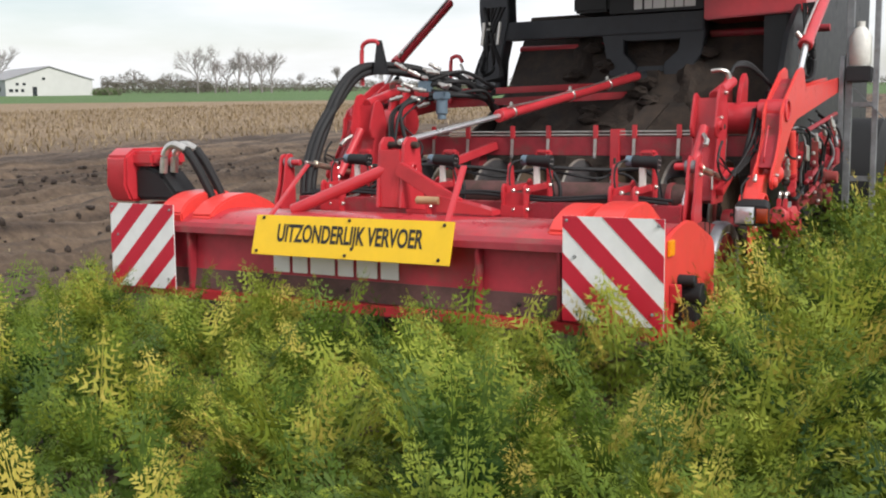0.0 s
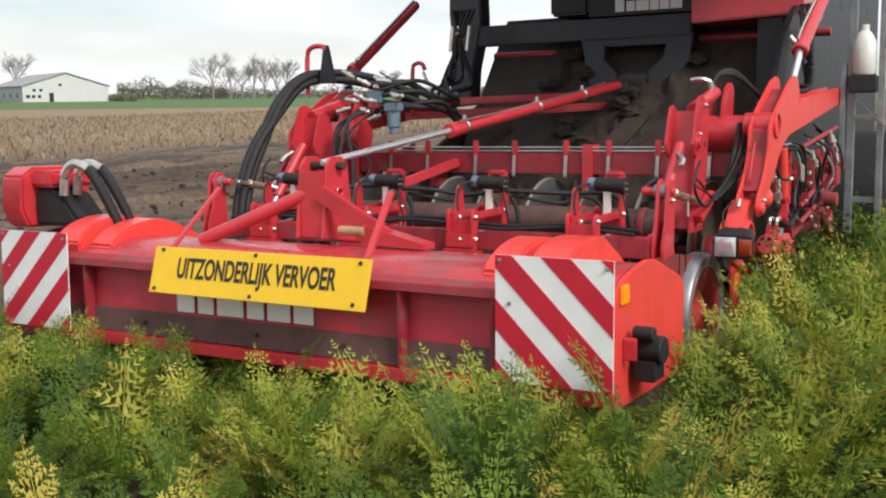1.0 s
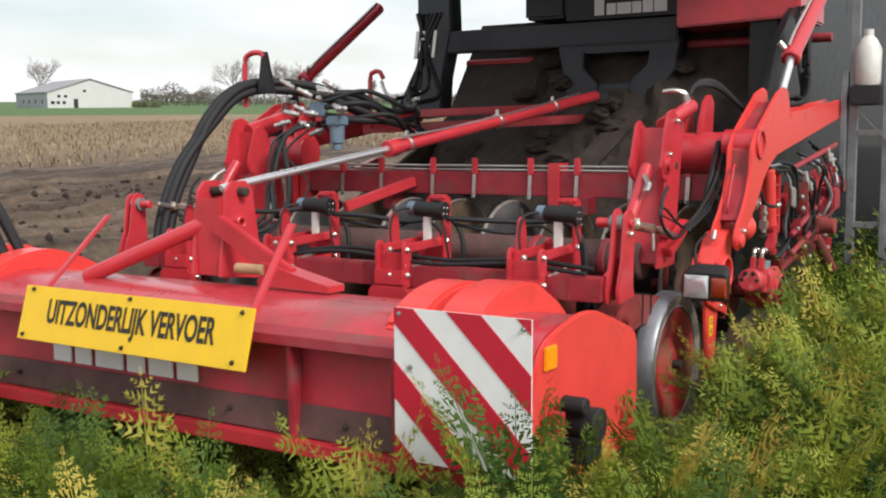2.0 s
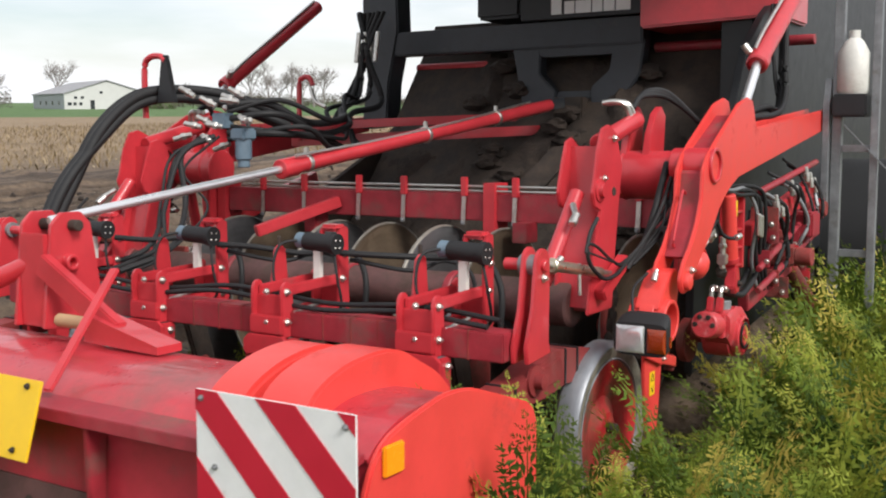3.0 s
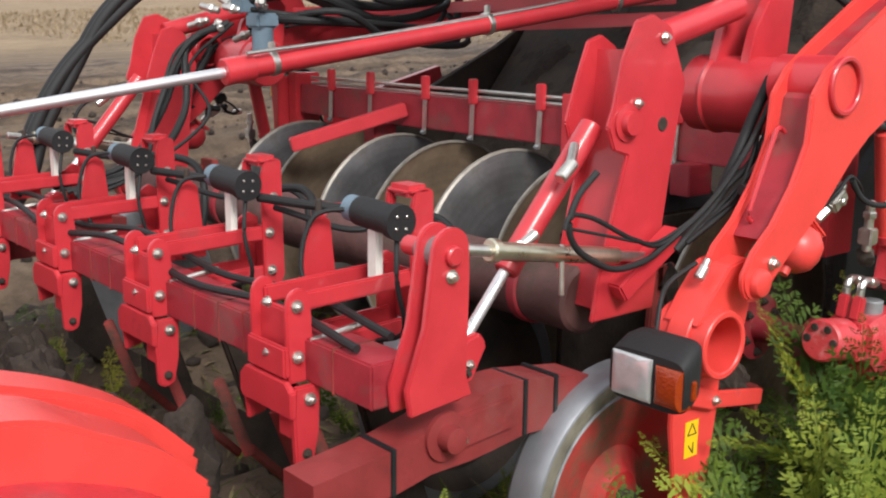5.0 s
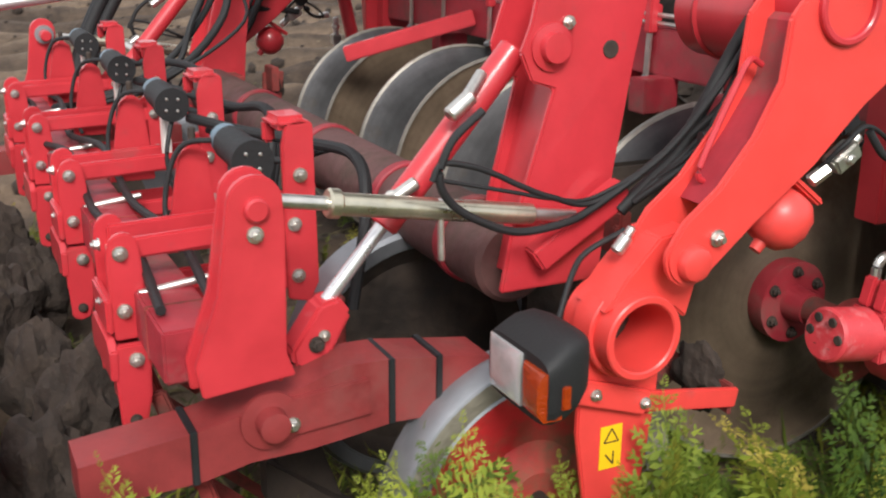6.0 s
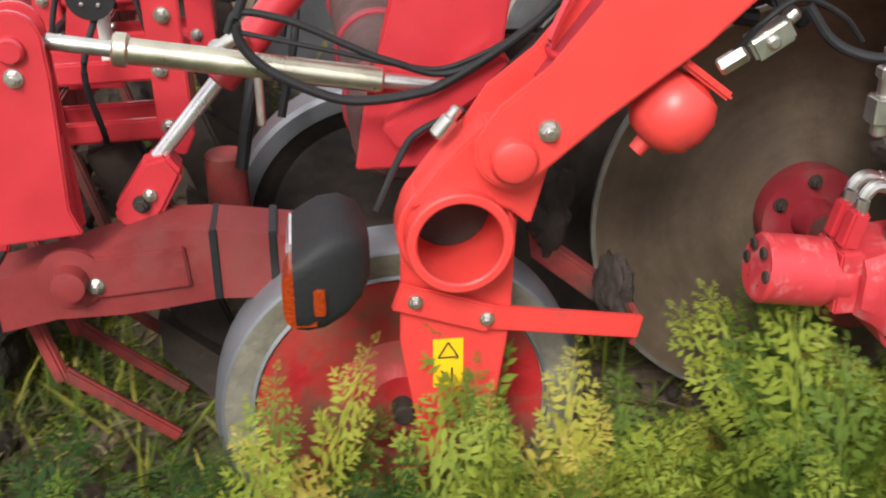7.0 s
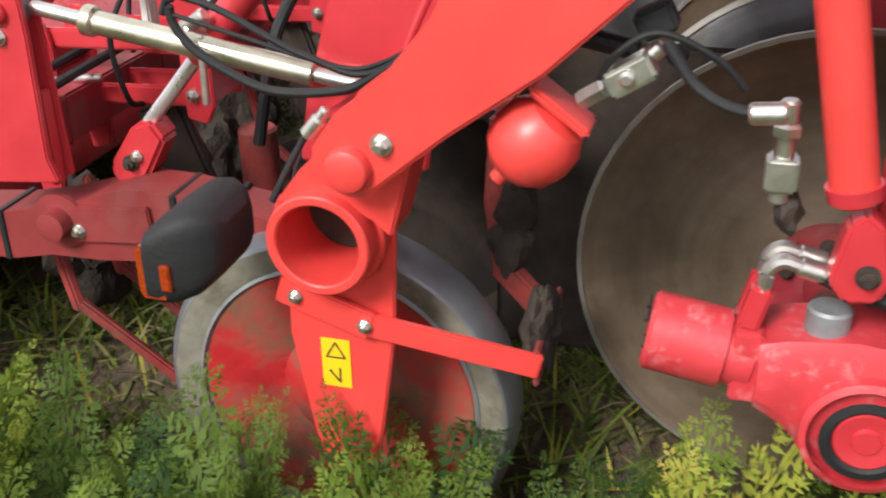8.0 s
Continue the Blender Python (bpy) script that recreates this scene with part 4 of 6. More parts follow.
# cross beam with four linked row units
cross = part("cross_beam", beam((-4.32, 6.15, 0.92), (-1.68, 6.15, 0.92), 0.11, 0.10), DUSTY_RED, H)
for x in (-4.2, -3.78, -3.64, -3.12, -2.98, -2.86, -2.45, -2.32, -2.2, -1.82):
    part("seam", box(x, x + 0.005, 6.093, 6.207, 0.868, 0.972, 0.001), MUDDY_RED, cross)
ROWS_AT = (-4.02, -3.35, -2.68, -2.00)


def row_unit(x):
    u = part("row_unit", joined(
        plate(rounded([(6.055, 0.87), (6.05, 0.97), (6.052, 1.055), (6.075, 1.082), (6.105, 1.07), (6.115, 1.0), (6.115, 0.87)], 3), x - 0.085, x - 0.07),
        plate(rounded([(6.055, 0.87), (6.05, 0.97), (6.052, 1.055), (6.075, 1.082), (6.105, 1.07), (6.115, 1.0), (6.115, 0.87)], 3), x + 0.06, x + 0.075),
        box(x - 0.075, x + 0.066, 6.07, 6.09, 0.87, 1.03)), RED, H)
    part("front_plate", box(x - 0.085, x + 0.075, 6.040, 6.056, 0.884, 0.955, 0.005), RED, u)
    part("lower_plate", sheet([(x - 0.105, 0.80), (x - 0.115, 0.815), (x - 0.115, 0.855), (x - 0.09, 0.88), (x + 0.08, 0.88), (x + 0.105, 0.86), (x + 0.105, 0.80)], 6.036, 6.052), RED, u)
    part("lower_tube", beam((x - 0.10, 6.080, 0.83), (x + 0.085, 6.080, 0.83), 0.05, 0.045, 0.008), RED, u)
    part("foot", joined(plate([(6.05, 0.69), (6.045, 0.80), (6.05, 0.87), (6.115, 0.87), (6.11, 0.76), (6.095, 0.69), (6.072, 0.68)], x + 0.085, x + 0.105, 0.004), box(x + 0.03, x + 0.086, 6.05, 6.07, 0.745, 0.80, 0.004)), RED, u)
    part("foot", plate([(6.05, 0.74), (6.045, 0.80), (6.05, 0.87), (6.11, 0.87), (6.10, 0.75)], x - 0.115, x - 0.10, 0.004), RED, u)
    part("bolt", bolt((x + 0.106, 6.075, 0.715), (1, 0, 0), 0.009), BROWN, u)
    part("bolt", bolt((x + 0.106, 6.085, 0.84), (1, 0, 0), 0.011), STEEL, u)
    for dx in (-0.06, 0.05):
        for z in (1.045, 0.93):
            part("link", beam((x + dx, 6.075, z), (x + dx, 6.43, z + 0.012), 0.016, 0.042), RED, u)
    part("rear_upright", joined(
        plate([(6.405, 0.90), (6.40, 1.22), (6.41, 1.262), (6.435, 1.275), (6.465, 1.262), (6.47, 0.93), (6.45, 0.89)], x + 0.055, x + 0.07),
        plate([(6.405, 0.90), (6.40, 1.08), (6.43, 1.10), (6.465, 1.08), (6.465, 0.92)], x - 0.08, x - 0.065),
        box(x - 0.02, x + 0.07, 6.385, 6.46, 1.25, 1.278, 0.012), box(x - 0.02, x + 0.0, 6.385, 6.41, 1.215, 1.262, 0.006), box(x - 0.065, x + 0.055, 6.45, 6.465, 0.93, 1.06)), RED, u)
    part("fin", plate([(6.20, 0.97), (6.24, 1.18), (6.27, 1.205), (6.30, 1.18), (6.32, 0.97)], x - 0.135, x - 0.12), RED, u)
    part("fin_tip", rod((x - 0.128, 6.27, 1.19), (x - 0.128, 6.27, 1.235), 0.008), BROWN, u)
    sensor = part("sensor", joined(rod((x - 0.035, 6.325, 1.215), (x + 0.115, 6.325, 1.208), 0.036), lathe([(0, 0), (0, 0.042), (0.025, 0.042), (0.025, 0)], (x + 0.10, 6.325, 1.209), (x + 0.2, 6.325, 1.205))), RUBBER, u, "round black angle sensor")
    part("sensor_cap", rod((x - 0.075, 6.325, 1.217), (x - 0.033, 6.325, 1.215), 0.032), BLUE_GREY, sensor)
    for a in range(4):
        part("screw", rod((x + 0.122, 6.325 + 0.02 * math.cos(a * 1.57 + 0.7), 1.208 + 0.02 * math.sin(a * 1.57 + 0.7)), (x + 0.128, 6.325 + 0.02 * math.cos(a * 1.57 + 0.7), 1.208 + 0.02 * math.sin(a * 1.57 + 0.7)), 0.004, 8), STEEL, sensor)
    part("sensor_strut", box(x + 0.005, x + 0.045, 6.315, 6.335, 1.06, 1.19), PLASTIC_WHITE, u)
    for y, z in ((6.075, 1.045), (6.075, 0.93), (6.42, 1.06), (6.425, 0.95), (6.435, 1.16)):
        part("bolt", bolt((x + 0.076 if y < 6.2 else x + 0.071, y, z), (1, 0, 0), 0.011), STEEL, u)
    for z in (1.045, 0.93):
        part("bolt", bolt((x - 0.0, 6.05, z), (0, -1, 0), 0.010), STEEL, u)
    part("adjuster", rod((x + 0.09, 6.10, 0.965), (x + 0.10, 6.24, 0.985), 0.008), STEEL, u)
    part("cable", hose([(x - 0.03, 6.33, 1.22), (x - 0.1, 6.24, 1.20), (x - 0.10, 6.2, 1.08), (x - 0.06, 6.22, 0.99)], 0.006, 8), RUBBER, u)
    part("cable", hose([(x + 0.10, 6.33, 1.18), (x + 0.14, 6.30, 1.08), (x + 0.14, 6.32, 0.96), (x + 0.06, 6.3, 0.92)], 0.006, 8), RUBBER, u)
    # the share below, muddy, reaching into the ridge
    part("share_leg", beam((x, 6.30, 0.90), (x - 0.02, 6.55, 0.16), 0.03, 0.11, 0.008, (0, 1, 0)), BROWN, u)
    part("guide_shoe", loft([[(x + a - 0.02, 6.35, 0.42 + 0.1 * b) for a, b in ((0, 0), (0.05, 0), (0.05, 1), (0, 1))], [(x + a, 6.60, 0.16 + 0.16 * b) for a, b in ((-0.04, 0), (0.08, 0), (0.07, 1), (-0.03, 1))]]), BROWN, u)
    return u


for x in ROWS_AT:
    row_unit(x)
# muddy lumps hanging under the front frame
for i, x in enumerate((-4.2, -3.9, -3.6, -3.15, -2.8, -2.45, -2.2)):
    part("mud_lump", lump((x, 5.92 + 0.06 * (i % 3), 0.42 + 0.06 * (i % 2)), (0.11, 0.10, 0.17), i, 4), MUD, H)
for dz, dy in ((0.985, 6.11), (0.995, 6.20)):
    part("wiring_loom", hose([(-4.3, dy, dz), (-3.9, dy + 0.02, dz + 0.02), (-3.4, dy - 0.02, dz), (-3.0, dy + 0.02, dz + 0.03), (-2.5, dy, dz), (-2.1, dy + 0.02, dz + 0.02), (-1.75, dy, dz)], 0.010, 8), RUBBER, H)

PLACE = Matrix()
# brown cleaning roller behind the units, and loose hoses over it
roller = part("cleaning_roller", rod((-4.32, 6.90, 0.965), (-1.78, 6.90, 0.965), 0.092, 28, 0.01), ROLLER, H, "dusty brown-red cleaning roller")
for x in (-4.32, -3.6, -2.9, -2.35, -1.98):
    part("collar", rod((x, 6.90, 0.965), (x + 0.035, 6.90, 0.965), 0.100, 28), DUSTY_RED, roller)
for i, (x0, x1) in enumerate(((-3.25, -2.6), (-2.58, -1.95), (-3.9, -3.3))):
    part("hose", hose([(x0, 6.42, 1.17), (x0 + 0.15, 6.5, 1.16), ((x0 + x1) / 2, 6.62, 1.13 + 0.02 * i), (x1 - 0.12, 6.66, 1.15), (x1 - 0.02, 6.64, 1.05), (x1, 6.6, 0.85)], 0.013), RUBBER, H)
    if i < 2:
        part("hose", hose([(x0 + 0.02, 6.46, 1.14), (x0 + 0.25, 6.56, 1.10), ((x0 + x1) / 2, 6.70, 1.13), (x1 - 0.2, 6.72, 1.08), (x1 - 0.15, 6.68, 0.9)], 0.009), RUBBER, H)

# lifting discs
DISC_AT = (-4.35, -4.00, -3.63, -3.28, -2.93, -2.56, -2.20, -1.84)
for i, x in enumerate(DISC_AT):
    s = -1 if i % 2 else 1
    prof = [(0.0, 0.0), (0.0, 0.08), (0.012, 0.10), (0.018, 0.34), (0.008, 0.415), (-0.002, 0.440), (0.004, 0.440), (0.014, 0.417), (0.026, 0.34), (0.022, 0.10), (0.022, 0.0)]
    d = part("lifting_disc", lathe(prof, (x, 7.72, 0.74), (x + s, 7.72, 0.74), 56), DISC if i % 2 else DISC_GREY, H, "large worn steel lifting disc with a polished edge", at=(x, 7.72, 0.74))
    part("edge", lathe([(-0.004, 0.434), (-0.003, 0.443), (0.007, 0.443), (0.013, 0.434), (-0.004, 0.434)], (x, 7.72, 0.74), (x + s, 7.72, 0.74), 56), DISC_EDGE, d, "pale worn edge")
    hub = part("hub", lathe([(-0.02, 0), (-0.02, 0.10), (0.0, 0.105), (0.04, 0.105), (0.04, 0.045), (0.1, 0.04), (0.1, 0)], (x, 7.72, 0.74), (x + 1, 7.72, 0.74), 26), DUSTY_RED, d)
    for a in range(6):
        part("bolt", bolt((x + 0.041, 7.72 + 0.08 * math.cos(a * 1.047), 0.74 + 0.08 * math.sin(a * 1.047)), (1, 0, 0), 0.011), BROWN, d)
    TURNING.append((d, Vector((x, 7.72, 0.74)), 125.0))
part("disc_shaft", rod((-4.5, 7.72, 0.74), (-1.45, 7.72, 0.74), 0.035), MUDDY_RED, H)
# added sheet: gives the gap its darkness and covers the inner wheel
part("gap_sheet", box(-2.06, -2.04, 7.08, 8.2, 0.4, 1.08, 0.01), BROWN, H, "muddy dark sheet added in the gap between the outer discs")

PLACE = Matrix.Translation((0, 0.03, 0.03))
# bar above the discs, with tabs, straps and twin rods
bar = part("rear_bar", box(-4.50, -1.62, 7.76, 7.86, 1.175, 1.315, 0.006), DUSTY_RED, H)
for x in (-4.21, -3.90, -3.51, -3.21, -2.83, -2.53, -2.20, -1.87):
    part("tab", box(x - 0.016, x + 0.016, 7.735, 7.765, 1.30, 1.40), RED, bar)
    part("strap", beam((x - 0.008, 7.748, 1.155), (x, 7.748, 1.345), 0.024, 0.008, 0.002, (0, 1, 0)), STEEL, bar)
    part("bolt", bolt((x - 0.008, 7.744, 1.165), (0, -1, 0), 0.009), GALV, bar)
for z in (1.328, 1.352):
    part("line", rod((-4.40, 7.765, z), (-1.65, 7.765, z), 0.007, 10), STEEL, bar)
for x in (-4.54, -2.68, -1.66):
    part("bar_post", box(x - 0.035, x + 0.035, 7.74, 7.88, 0.95, 1.37), RED, bar)
for x in (-3.78, -2.45, -2.1):
    part("scraper_mount", box(x - 0.05, x + 0.03, 7.66, 7.78, 1.08, 1.18), DUSTY_RED, bar)
part("brace", beam((-3.86, 7.30, 1.105), (-3.66, 7.76, 1.25), 0.05, 0.06), RED, H)

PLACE = Matrix()

ROUND_BOX = [(abs(math.cos(k)), abs(math.sin(k)), 1 if math.cos(k) > 0 else -1, 1 if math.sin(k) > 0 else -1) for k in [(i + 0.5) * math.pi / 16 for i in range(32)]]


# ---------- each side: swing arm, gauge wheel, hanging plate, cylinders ----------
def side_gear(right):
    global PLACE

    def mx(x):
        return x if right else -6.06 - x

    def P(x, y, z):
        return (mx(x), y, z)

    out = 1 if right else -1

    def pl(poly, x0, x1, w=0.003):
        return plate(poly, mx(x0), mx(x1), w)

    def bx(x0, x1, *r):
        x0, x1 = mx(x0), mx(x1)
        return box(min(x0, x1), max(x0, x1), *r)

    # hanging plate with its pin
    PLACE = Matrix.Translation((0 if right else -0.12, -0.015, -0.006))
    hang = part("hanger_plate", joined(
        pl(arc(6.315, 1.205, 0.048, 10, 170, 8) + [(6.245, 1.05), (6.20, 0.93), (6.21, 0.87), (6.375, 0.885), (6.36, 0.93), (6.365, 1.15)], -1.628, -1.612),
        pl(arc(6.312, 1.212, 0.045, 10, 170, 8) + [(6.24, 1.05), (6.195, 0.93), (6.20, 0.87), (6.37, 0.88), (6.36, 1.15)], -1.675, -1.66),
        bx(-1.66, -1.628, 6.345, 6.36, 0.87, 1.05)), RED, H, "tall red hanger plate")
    part("pin", rod(P(-1.76, 6.315, 1.195), P(-1.598, 6.315, 1.195), 0.021), RED, hang)
    part("bolt", bolt(P(-1.611, 6.312, 1.152), (out, 0, 0), 0.011), STEEL, hang)
    part("spacer", lathe([(0, 0), (0, 0.036), (0.06, 0.036), (0.06, 0)], P(-1.695, 6.315, 1.195), P(-1.6, 6.315, 1.195)), GALV, hang)
    # lower side beam with black bands
    PLACE = Matrix.Translation((-0.045 * out, -0.045, -0.022))
    low = part("side_beam", loft([[P(-1.665 + a * 0.055, y, zc + b * hh) for a, b in ((-1, -1), (1, -1), (1, 1), (-1, 1))] for y, zc, hh in ((6.03, 0.742, 0.042), (6.24, 0.757, 0.050), (6.33, 0.775, 0.050), (6.44, 0.792, 0.066), (6.51, 0.807, 0.074), (6.61, 0.812, 0.066), (6.82, 0.79, 0.056))]), EARTHY_RED, H, "dusty red side beam with black bands")
    for y, z in ((6.22, 0.757), (6.60, 0.812), (6.70, 0.803)):
        part("band", bx(-1.724, -1.606, y, y + 0.014, z - 0.067 + 0.07 * (y < 6.3) * 0.2, z + 0.067 - 0.07 * (y < 6.3) * 0.2, 0.002), BLACK, low)
    part("boss", lathe([(0, 0.055), (0.012, 0.055), (0.014, 0.03), (0.045, 0.028), (0.05, 0.0)], P(-1.612, 6.365, 0.805), P(-1.5, 6.365, 0.805)), EARTHY_RED, low)
    part("boss_arm", beam(P(-1.606, 6.37, 0.80), P(-1.606, 6.56, 0.815), 0.014, 0.075, 0.003), EARTHY_RED, low)
    part("bolt", bolt(P(-1.60, 6.405, 0.79), (out, 0, 0), 0.011), STEEL, low)
    part("probe", rod(P(-1.66, 5.98, 0.60), P(-1.60, 6.02, 0.60), 0.012), STEEL, low)
    PLACE = Matrix()
    # adjusting tube
    tube = part("adjusting_tube", joined(rod(P(-1.655, 6.45, 1.172), P(-1.655, 6.86, 1.105), 0.021), rod(P(-1.655, 6.44, 1.174), P(-1.655, 6.465, 1.170), 0.027)), BRASSY, H, "yellow zinc plated adjusting tube")
    part("spindle", rod(P(-1.655, 6.34, 1.19), P(-1.655, 6.46, 1.17), 0.013), STEEL, tube)
    part("spindle", rod(P(-1.655, 6.85, 1.107), P(-1.655, 7.02, 1.08), 0.013), STEEL, tube)
    part("handle", rod(P(-1.65, 6.66, 1.16), P(-1.645, 6.66, 1.04), 0.007), STEEL, tube)
    # small cylinder
    PLACE = Matrix.Translation((-0.05 * out, -0.01, -0.02))
    small = part("small_cylinder", rod(P(-1.71, 6.88, 1.43), P(-1.71, 6.60, 1.105), 0.030), RED, H)
    part("piston_rod", rod(P(-1.71, 6.61, 1.12), P(-1.71, 6.48, 0.97), 0.014), CHROME, small)
    part("foot", pl([(6.40, 0.89), (6.405, 0.86), (6.43, 0.845), (6.46, 0.85), (6.485, 0.88), (6.525, 0.95), (6.50, 0.985), (6.46, 0.975)], -1.745, -1.68, 0.008), RED, small)
    part("bolt", bolt(P(-1.678, 6.45, 0.90), (out, 0, 0), 0.012), BROWN, small)
    part("bolt", bolt(P(-1.678, 6.465, 0.915), (out, 0, 0), 0.009), STEEL, small)
    part("port", joined(rod(P(-1.69, 6.80, 1.39), P(-1.65, 6.745, 1.35), 0.012), rod(P(-1.655, 6.76, 1.355), P(-1.65, 6.71, 1.32), 0.016)), STEEL, small)
    part("port", joined(rod(P(-1.70, 6.63, 1.15), P(-1.66, 6.60, 1.17), 0.02), rod(P(-1.67, 6.60, 1.165), P(-1.66, 6.65, 1.20), 0.013)), STEEL, small)
    # inner leaning arm
    PLACE = Matrix.Translation((-0.04 * out, 0.01, 0.01))
    inner_poly = [(6.80, 0.93), (6.82, 1.05), (6.905, 1.33), (6.855, 1.345), (6.83, 1.40), (6.85, 1.45), (6.875, 1.56), (6.92, 1.65), (6.98, 1.665), (7.05, 1.635), (7.115, 1.50), (7.09, 1.38), (7.055, 1.16), (7.03, 0.93)]
    inner = part("inner_arm", joined(pl(inner_poly, -1.655, -1.64, 0.004), pl([(6.94 + (y - 6.94) * 0.8, z if z < 1.5 else z - 0.05) for y, z in inner_poly], -1.81, -1.795, 0.004), pl([(6.845, 0.95), (6.865, 1.05), (6.945, 1.35), (6.955, 1.58), (6.97, 1.58), (6.962, 1.35), (6.88, 1.05), (6.86, 0.95)], -1.795, -1.655, 0.0)), RED, H)
    part("pivot", lathe([(0, 0.045), (0.006, 0.045), (0.008, 0.03), (0.025, 0.028), (0.026, 0)], P(-1.64, 6.895, 1.41), P(-1.5, 6.895, 1.41)), RED, inner)
    part("bolt", bolt(P(-1.638, 6.93, 1.455), (out, 0, 0), 0.010), STEEL, inner)
    part("hole", rod(P(-1.642, 7.03, 1.40), P(-1.637, 7.03, 1.40), 0.018), BROWN, inner)
    part("bolt", bolt(P(-1.638, 7.02, 1.61), (out, 0, 0), 0.011), STEEL, inner)
    part("brace", beam(P(-1.62, 6.86, 1.0), P(-1.60, 7.05, 1.13), 0.05, 0.05), RED, inner)
    part("sole", beam(P(-1.95, 6.93, 0.98), P(-1.66, 6.93, 0.98), 0.10, 0.10), MUDDY_RED, inner)
    # cross tube and the big boomerang arm
    PLACE = Matrix()
    xt = part("cross_tube", joined(rod(P(-1.86, 7.43, 1.465), P(-1.56, 7.43, 1.465), 0.104, 36), lathe([(0, 0.104), (0.012, 0.110), (0.02, 0.104)], P(-1.80, 7.43, 1.465), P(-1.5, 7.43, 1.465))), RED, H)
    part("lug", pl([(7.36, 1.50), (7.40, 1.64), (7.46, 1.73), (7.52, 1.76), (7.57, 1.72), (7.55, 1.52)], -1.70, -1.67), RED, xt)
    part("lug", pl([(7.36, 1.50), (7.40, 1.64), (7.46, 1.73), (7.52, 1.76), (7.57, 1.72), (7.55, 1.52)], -1.80, -1.77), RED, xt)
    part("top_cylinder", rod(P(-1.735, 7.0, 1.60), P(-1.735, 7.40, 1.70), 0.036), RED, xt)
    for k in (0.0, 0.04):
        part("fitting", hose([P(-1.735, 7.33 + k, 1.71), P(-1.75, 7.31 + k, 1.76), P(-1.79, 7.29 + k, 1.775), P(-1.84, 7.28 + k, 1.77)], 0.013), STEEL, xt)
    PLACE = Matrix.Translation((0.025 * out, 0, 0))
    boom_poly = arc(7.02, 1.08, 0.056, 165, 320, 8) + [(7.16, 1.125), (7.29, 1.22), (7.40, 1.325), (7.47, 1.375), (7.56, 1.42), (7.66, 1.455), (9.32, 1.69), (9.27, 1.79), (7.90, 1.67), (7.86, 1.75), (7.83, 1.79), (7.77, 1.80), (7.64, 1.77), (7.33, 1.60), (7.25, 1.55), (7.20, 1.49), (7.19, 1.38), (7.14, 1.285), (7.07, 1.20), (7.0, 1.145)]
    boom = part("swing_arm", joined(pl(boom_poly, -1.41, -1.392, 0.005), pl(boom_poly, -1.515, -1.50, 0.004)), LIT_RED if right else RED, H, "broad bent red swing arm")
    part("web", pl([(7.07, 1.16), (7.16, 1.28), (7.225, 1.38), (7.24, 1.48), (7.36, 1.575), (7.66, 1.72), (7.68, 1.70), (7.40, 1.55), (7.26, 1.46), (7.245, 1.37), (7.18, 1.26), (7.09, 1.15)], -1.50, -1.41, 0.0), DUSTY_RED, boom)
    part("web", pl([(7.16, 1.145), (7.28, 1.235), (7.39, 1.34), (7.55, 1.435), (9.2, 1.69), (9.2, 1.71), (7.5, 1.445), (7.37, 1.36), (7.26, 1.25), (7.14, 1.16)], -1.50, -1.41, 0.0), DUSTY_RED, boom)
    part("bush", pipe(P(-1.56, 7.325, 1.51), P(-1.38, 7.325, 1.51), 0.072, 0.058), RED, boom)
    part("pin", lathe([(0, 0.034), (0.010, 0.034), (0.018, 0.030), (0.022, 0.022), (0.022, 0.0)], P(-1.392, 7.02, 1.07), P(-1.2, 7.02, 1.07), 26), LIT_RED if right else RED, boom)
    part("bolt", bolt(P(-1.391, 7.07, 1.11), (out, 0, 0), 0.012), STEEL, boom)
    part("end_pin", rod(P(-1.44, 9.25, 1.74), P(-1.345, 9.25, 1.74), 0.035), LIT_RED if right else RED, boom)
    part("hose_rail", hose([P(-1.47, 7.10, 1.19), P(-1.47, 7.085, 1.22), P(-1.47, 7.15, 1.36), P(-1.47, 7.18, 1.41), P(-1.47, 7.21, 1.40)], 0.006, 8), RED, boom)
    PLACE = Matrix()
    # pipe, its yoke, and the stay below
    yoke = part("yoke", joined(pipe(P(-1.545, 6.95, 0.925), P(-1.395, 6.95, 0.925), 0.082, 0.066), pipe(P(-1.50, 6.95, 0.925), P(-1.44, 6.95, 0.925), 0.092, 0.08),
                               pl([(6.875, 0.975), (6.92, 1.035), (6.99, 1.105), (7.06, 1.115), (7.095, 1.07), (7.06, 0.94), (7.03, 0.965), (6.955, 1.0)], -1.52, -1.42, 0.004)), LIT_RED if right else RED, H, "red pipe yoke, open ended")
    part("back_plug", rod(P(-1.54, 6.95, 0.925), P(-1.53, 6.95, 0.925), 0.067), BROWN, yoke)
    part("fitting", joined(rod(P(-1.46, 6.92, 1.075), P(-1.46, 6.945, 1.105), 0.013), rod(P(-1.46, 6.94, 1.10), P(-1.46, 6.955, 1.12), 0.009)), STEEL, yoke)
    stay = part("stay_plate", pl([(6.866, 0.90), (6.862, 0.72), (6.892, 0.53), (6.905, 0.485), (7.00, 0.485), (7.015, 0.55), (7.042, 0.74), (7.05, 0.94), (7.02, 0.86), (6.955, 0.835), (6.89, 0.86)], -1.482, -1.468, 0.003), LIT_RED if right else RED, H, "red stay plate with a yellow warning sticker")
    part("stay_bar", joined(beam(P(-1.455, 6.855, 0.815), P(-1.455, 7.01, 0.762), 0.014, 0.05, 0.003), beam(P(-1.455, 7.0, 0.766), P(-1.50, 7.275, 0.70), 0.014, 0.042, 0.003)), LIT_RED if right else RED, stay)
